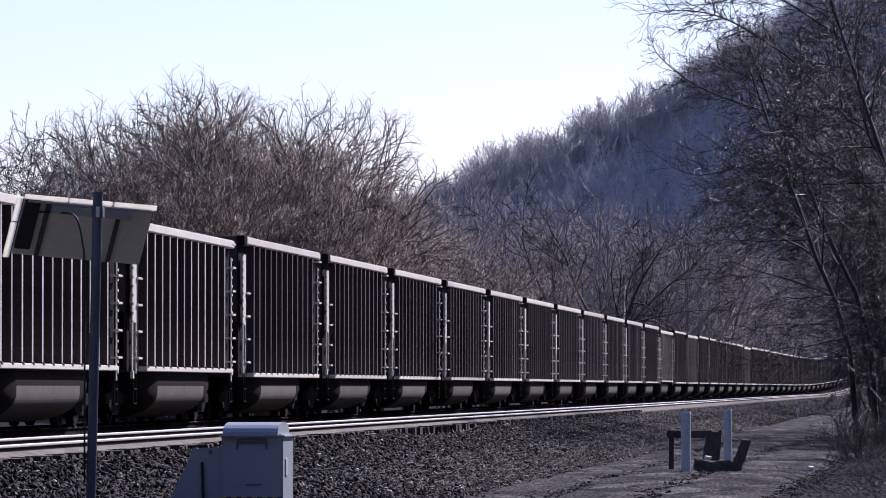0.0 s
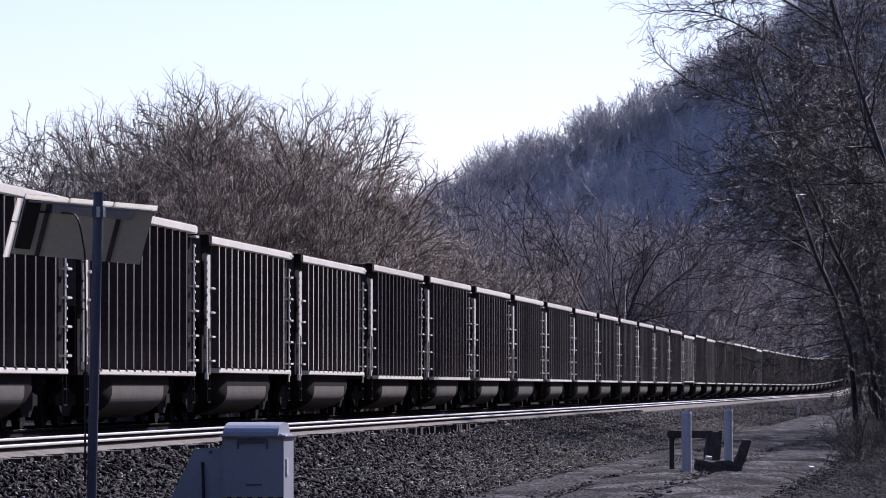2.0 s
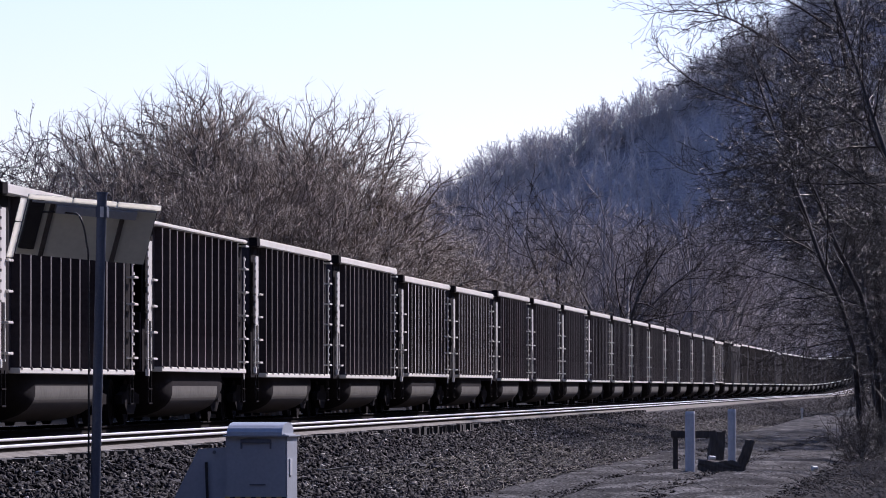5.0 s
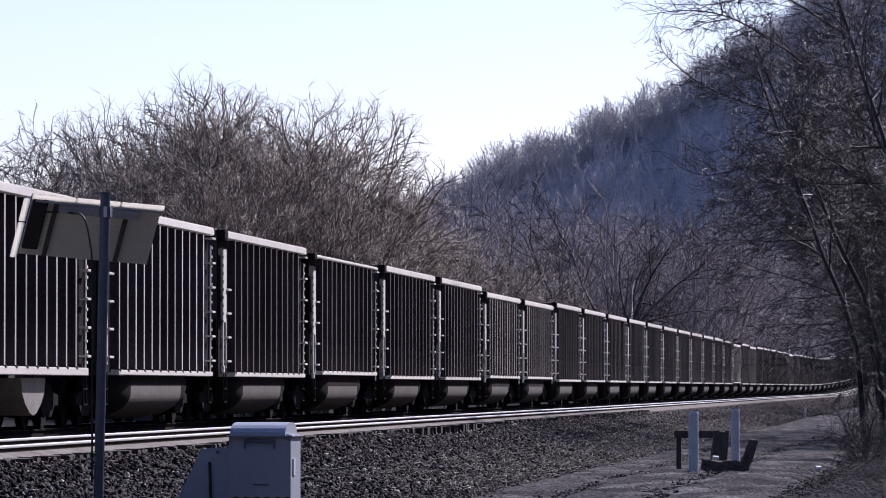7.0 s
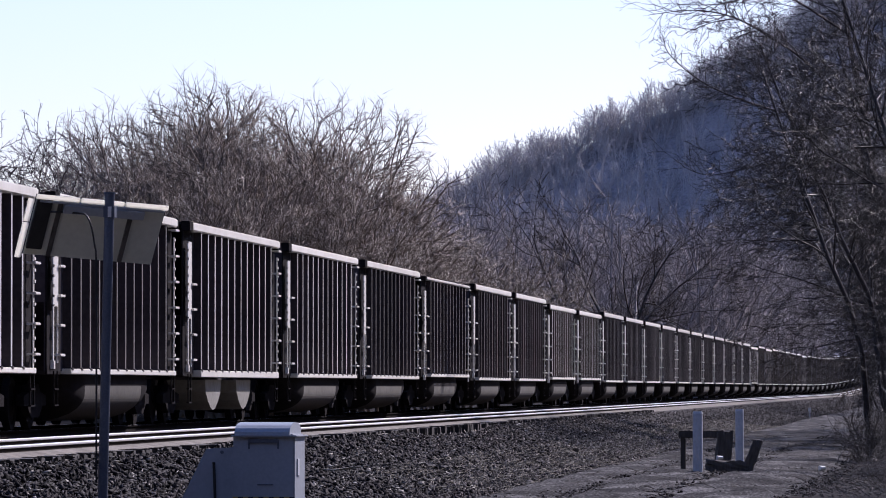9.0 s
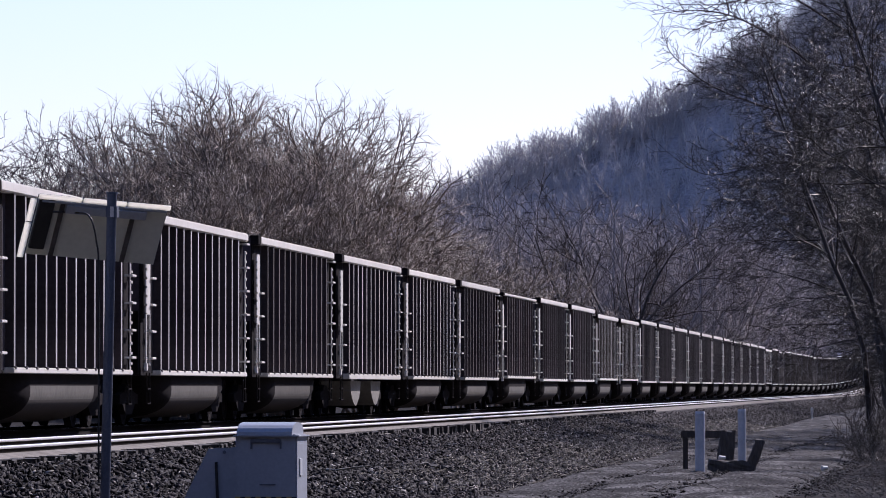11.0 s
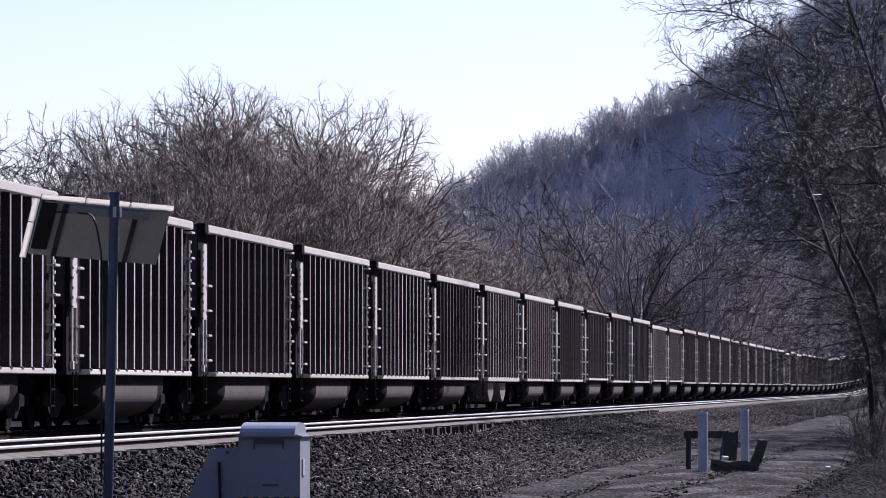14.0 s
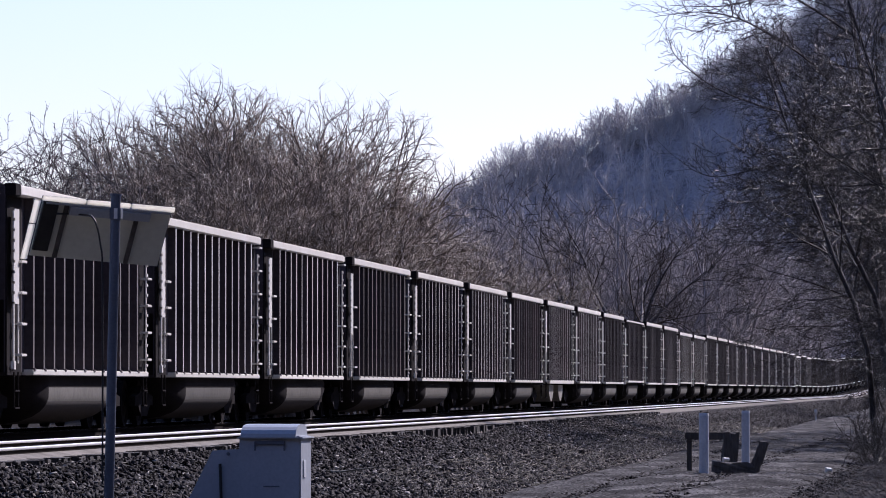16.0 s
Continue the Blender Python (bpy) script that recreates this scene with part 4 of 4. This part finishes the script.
# ---- lubricator cabinet, solar mast, posts ----
def cabinet():
    d = 64.0
    x = at_px(456, d)
    z0 = float(lie(x, d))
    c = thing("trackside_cabinet", (x, d, z0), -3.5, "grey-blue metal cabinet with hinged lid and sloping side", "cabinet")
    bm = bmesh.new()
    box(bm, -0.38, 0.38, -0.35, 0.35, 0.08, 1.12, 0.02)
    part("body", bm, M_CAB, c)
    bm = bmesh.new()
    prism(bm, [(-0.395, 1.105), (0.38, 1.105), (0.37, 1.17), (0.31, 1.225), (0.20, 1.255), (0.0, 1.262), (-0.16, 1.25), (-0.27, 1.225), (-0.34, 1.19), (-0.385, 1.145)], -0.355, 0.325)
    part("lid", bm, M_CAB, c, "hinged rounded lid")
    bm = bmesh.new()
    box(bm, -0.40, 0.415, -0.40, 0.37, 1.085, 1.107, 0.006)
    part("rim", bm, M_CAB, c, "thin overhanging rim under the lid")
    bm = bmesh.new()
    cyl(bm, (-0.52, -0.305, 0.90), (-0.52, -0.33, 0.90), 0.022, n=10)
    part("knob", bm, M_POLE, c)
    bm = bmesh.new()
    box(bm, -0.08, 0.12, -0.36, -0.352, 0.50, 0.515, 0.002)
    part("seam_strip", bm, M_POLE, c)
    bm = bmesh.new()
    a = [(-0.38, 0.08), (-1.06, 0.08), (-1.06, 0.26), (-0.72, 0.94), (-0.38, 0.96)]
    lo = [bm.verts.new((px, -0.30, pz)) for px, pz in a]
    hi = [bm.verts.new((px, 0.30, pz)) for px, pz in a]
    bm.faces.new(lo)
    bm.faces.new(hi[::-1])
    for i in range(5):
        bm.faces.new((lo[i], hi[i], hi[(i + 1) % 5], lo[(i + 1) % 5]))
    bmesh.ops.recalc_face_normals(bm, faces=bm.faces)
    part("side_housing", bm, M_CAB, c)
    bm = bmesh.new()
    box(bm, -0.19, 0.19, -0.375, -0.35, 1.01, 1.06, 0.008)
    box(bm, -0.19, -0.17, -0.37, -0.345, 0.94, 1.02)
    box(bm, 0.17, 0.19, -0.37, -0.345, 0.94, 1.02)
    part("latch_handle", bm, M_POLE, c, "dull blue-grey latch handle")
    bm = bmesh.new()
    box(bm, 0.38, 0.395, -0.20, -0.06, 0.62, 0.82)
    part("label_plate", bm, M_POST, c, "small white plate")
    bm = bmesh.new()
    cyl(bm, (-0.60, -0.33, 0.2), (-0.62, -0.33, 0.78), 0.018, n=8)
    part("hose", bm, M_RUBBER, c, "black rubber hose")
    for i in range(12):
        bm = bmesh.new()
        k = -0.38 + i * 0.0633
        box(bm, k, k + 0.0633, -0.36, -0.352, 0.28, 0.36)
        part("hazard_stripe", bm, M_YELLOW if i % 2 == 0 else M_RUBBER, c)
    bm = bmesh.new()
    box(bm, -1.0, 0.5, -0.4, 0.4, -0.06, 0.08, 0.015)
    part("base", bm, M_STEEL, c)
    return c


cabinet()


def solar_mast():
    d = 60.0
    x = at_px(161, d)
    z0 = float(lie(x, d))
    s = thing("solar_mast", (x, d, z0), 0, "galvanised pole carrying a tilted solar panel seen from behind", "solar panel")
    top = EYE[2] + 345 / FOCAL * d - z0
    lean = 0.022
    bm = bmesh.new()
    cyl(bm, (0, 0, -0.1), (lean * top, 0, top), 0.057, n=20)
    part("pole", bm, M_POLE, s)
    bm = bmesh.new()
    cyl(bm, (lean * top, 0, top), (lean * top + 0.001, 0, top + 0.03), 0.066, n=20)
    part("cap", bm, M_POLE, s, "dark pole cap")
    # panel: faces away, up and a little left
    u = Vector((0.90, 0.43, -0.075)).normalized()
    down = Vector((-0.66, 0.36, -0.90))
    down = (down - down.dot(u) * u).normalized()
    n = down.cross(u).normalized()
    if n.y < 0:
        n = -n
    L, Hh = 1.61, 0.85
    tl = Vector((-0.875, 0.10, 0)) + Vector((lean * top, 0, top + 0.015))
    m = Matrix((( *u, 0), (*down, 0), (*n, 0), (0, 0, 0, 1))).transposed()
    m = Matrix.Translation(tl) @ m
    bm = bmesh.new()
    box(bm, 0.03, L - 0.03, 0.03, Hh - 0.03, 0.02, 0.035, m=m)
    part("back_sheet", bm, M_SHEET, s, "grey-green panel back")
    bm = bmesh.new()
    box(bm, 0.02, L - 0.02, 0.02, Hh - 0.02, 0.036, 0.042, m=m)
    part("solar_cell_sheet", bm, M_CELL, s, "dark blue solar cells")
    for k in range(3):
        bm = bmesh.new()
        box(bm, k * L / 3 + 0.008, (k + 1) * L / 3 - 0.008, -0.012, 0.055, -0.03, -0.012, 0.006, m=m)
        part("top_edge", bm, M_EDGE, s, "bright frame edge")
    for a, b in ((0.05, 0.36), (0.375, Hh)):
        bm = bmesh.new()
        box(bm, -0.08, 0.0, a, b, -0.03, -0.012, 0.006, m=m)
        part("side_edge", bm, M_EDGE, s, "bright frame edge")
    for a in (0.30, 1.16):
        bm = bmesh.new()
        box(bm, a, a + 0.05, 0.05, Hh - 0.04, -0.01, 0.02, m=m)
        part("stiffener", bm, M_RIBDARK, s, "dark back stiffener")
    bm = bmesh.new()
    box(bm, 0.36, L - 0.28, 0.09, 0.20, -0.05, 0.015, 0.006, m=m)
    part("mounting_bracket", bm, M_CAB, s)
    bm = bmesh.new()
    box(bm, 0.06, L - 0.05, 0.058, 0.085, -0.035, 0.018, 0.004, m=m)
    part("frame_rail", bm, M_CAB, s, "blue-grey rail under the top edge")
    bm = bmesh.new()
    box(bm, 0.035, 0.22, 0.05, 0.72, -0.03, 0.018, 0.006, m=m)
    part("junction_box", bm, M_RUBBER, s, "dark junction box")
    bm = bmesh.new()
    box(bm, lean * top - 0.064, lean * top + 0.064, -0.064, 0.12, top - 0.27, top - 0.13, 0.01)
    part("clamp", bm, M_POLE, s)
    bm = bmesh.new()
    box(bm, lean * top - 0.01, lean * top + 0.03, -0.075, -0.066, top - 0.26, top - 0.14)
    part("tag_plate", bm, M_WHITE, s, "small pale plate")
    # cable
    pts = [m @ Vector((0.20, 0.20, -0.04)), m @ Vector((0.50, 0.17, -0.06)), Vector((-0.17, -0.03, top - 0.26)), Vector((-0.09, -0.05, top - 0.55)), Vector((-0.065, -0.05, top - 1.0)), Vector((-0.062, -0.05, 0.3))]
    fine = []
    for i in range(len(pts) - 1):
        p0, p1, p2, p3 = pts[max(0, i - 1)], pts[i], pts[i + 1], pts[min(len(pts) - 1, i + 2)]
        for k in range(6):
            t = k / 6
            fine.append(0.5 * (2 * p1 + (p2 - p0) * t + (2 * p0 - 5 * p1 + 4 * p2 - p3) * t * t + (3 * p1 - p0 - 3 * p2 + p3) * t ** 3))
    fine.append(pts[-1])
    mesh_part("cable", tubes("cable", [(a, b, 0.012, 0.012) for a, b in zip(fine, fine[1:])], 6), M_RUBBER, s, "black cable")
    return s


solar_mast()


def pipe_post(x, d, h, r, label):
    px = at_px(x, d)
    p = thing("marker_post", (px, d, float(lie(px, d)) - 0.02), 0, label, "post", "pipe posts")
    bm = bmesh.new()
    cyl(bm, (0, 0, -0.2), (0, 0, h), r, n=24)
    part("pipe", bm, M_POST, p)
    bm = bmesh.new()
    cyl(bm, (0, 0, h), (0, 0, h + 0.05), r * 1.06, r * 0.9, n=24)
    part("cap", bm, M_POST, p)
    return p


pipe_post(1214, 101, 1.16, 0.095, "white plastic pipe post standing in the gravel")
pipe_post(1288, 108, 1.20, 0.085, "greyish pipe post behind timber barrier")


def lump(bm, x0, x1, y0, y1, z0, z1, seed, m):
    """A timber with split, rotten faces."""
    rng = random.Random(seed)
    made = box(bm, x0, x1, y0, y1, z0, z1)
    edges = list({e for v in made for e in v.link_edges})
    bmesh.ops.subdivide_edges(bm, edges=edges, cuts=4, use_grid_fill=True)
    for v in bm.verts:
        v.co += Vector((rng.gauss(0, 0.012), rng.gauss(0, 0.012), rng.gauss(0, 0.014)))
    bmesh.ops.transform(bm, matrix=m, verts=bm.verts)


def barrier():
    d = 105.0
    x = at_px(1225, d)
    z = float(lie(x, d))
    b = thing("timber_barrier", (x, d, z), 0, "old dark timber rail on a short post", "barrier")
    bm = bmesh.new()
    box(bm, -0.50, 0.42, -0.1, 0.1, 0.66, 0.80, 0.015)
    part("rail", bm, M_WOOD, b)
    bm = bmesh.new()
    box(bm, -0.46, -0.36, -0.06, 0.06, -0.1, 0.66, 0.01)
    part("post", bm, M_WOOD, b)
    d = 103.0
    x = at_px(1258, d)
    z = float(lie(x, d))
    s = thing("timber_stump", (x, d, z), 0, "dark upright old sleeper stump in the ground", "stump")
    bm = bmesh.new()
    lump(bm, -0.14, 0.13, -0.14, 0.12, -0.1, 0.80, 1, pose(0, 0, 0, 0, 4, 10))
    part("timber", bm, M_WOOD, s)
    x = at_px(1272, d)
    g = thing("timber_heap", (x, d - 0.5, z), 0, "heap of rotten dark timber lying on the ground", "timber")
    bm = bmesh.new()
    lump(bm, -0.46, 0.38, -0.15, 0.15, -0.04, 0.22, 2, pose(0, 0, 0, 0, 5, 8))
    part("log", bm, M_WOOD, g)
    bm = bmesh.new()
    lump(bm, -0.08, 0.08, -0.1, 0.1, -0.05, 0.68, 5, pose(0.33, 0, 0, 0, 20, 0))
    part("leaning_plank", bm, M_WOOD, g)


barrier()


def small_things():
    def spot(x, d, dz=0.0):
        px = at_px(x, d)
        return (px, d, float(lie(px, d)) + dz)

    s = thing("marker_stake", spot(1412, 268), 0, "thin white marker stake on the far bank", "stake")
    bm = bmesh.new()
    box(bm, -0.03, 0.03, -0.02, 0.02, -0.1, 0.62, 0.005)
    part("stake", bm, M_WHITE, s)
    bm = bmesh.new()
    box(bm, -0.07, 0.07, -0.035, -0.02, 0.42, 0.60, 0.004)
    part("plate", bm, M_WHITE, s)
    y = thing("sapling", spot(1452, 118), 0, "thin bare sapling sprouting beside the dirt track", "sapling")
    mesh_part("stem", tubes("stem", grow(151, 1.35, counts=(6, 3), ratio=(0.5, 0.5), r0=0.014, lift=0.1, clear=0.3, thin=0.006, wob=0.25, tilt=0.35), 4), M_TWIGNEAR, y)
    for x, d, r, name in ((1434, 108, 0.055, "white paper cup lying in the weeds"), (1253, 100.5, 0.045, "white paper cup lying on old timber")):
        c = thing("paper_cup", spot(x, d, 0.03 if x > 1300 else 0.26), 30, name, "cup", "litter")
        bm = bmesh.new()
        cyl(bm, (-0.06, 0, r), (0.06, 0, r), r, r * 0.75, 14)
        part("cup", bm, M_WHITE, c)
    k = thing("dead_branch", spot(580, 83.6, 0.05), -70, "pale dead branch lying on the ballast", "branch")
    mesh_part("branch", tubes("branch", [((0, -0.55, 0.06), (0.02, -0.1, 0.03), 0.014, 0.017), ((0.02, -0.1, 0.03), (0.0, 0.5, 0.10), 0.017, 0.010), ((0.02, -0.1, 0.03), (0.15, 0.2, 0.08), 0.010, 0.006)], 7), M_GRASS, k)
    p = thing("old_plank", spot(745, 94.5, 0.03), 35, "dark broken plank half buried in ballast", "plank")
    bm = bmesh.new()
    lump(bm, -0.1, 0.1, -0.45, 0.45, 0.0, 0.07, 3, pose(0, 0, 0, 2, 4, 0))
    part("plank", bm, M_WOOD, p)


def weeds(count, x0, x1, y0, y1, long, seed, flat):
    """Dry straws lying and standing."""
    rng = random.Random(seed)
    segs = []
    for i in range(count):
        y = y0 * (y1 / y0) ** rng.random()
        x = rng.uniform(x0, x1)
        p = Vector((x, y, float(lie(x, y)) + 0.02))
        a = rng.uniform(0, 6.28)
        k = rng.uniform(0.3, 1.0) * long
        d = Vector((math.cos(a), math.sin(a), rng.uniform(0.05, flat))).normalized() * k
        q = p + d * 0.5
        r = rng.uniform(0.004, 0.008)
        segs.append((p, q, r, r * 0.8, 0))
        segs.append((q, q + Vector((d.x, d.y, d.z * 0.3)) * 0.5, r * 0.8, 0.001, 1))
    return tubes("weeds", segs, 3, 1)


tagged(mesh_part("dry_weeds", weeds(5200, -9.6, -7.2, 84, 230, 0.34, 3, 0.7), M_GRASS), "dry pale weeds straggling over the ballast bank", "weeds", kind="stuff")
tagged(mesh_part("fallen_twigs", weeds(2200, -7.2, 1.2, 82, 170, 0.3, 4, 0.5), M_WOOD), "dark twigs and dead stems littering the dirt", "litter", kind="stuff")


small_things()


motions()
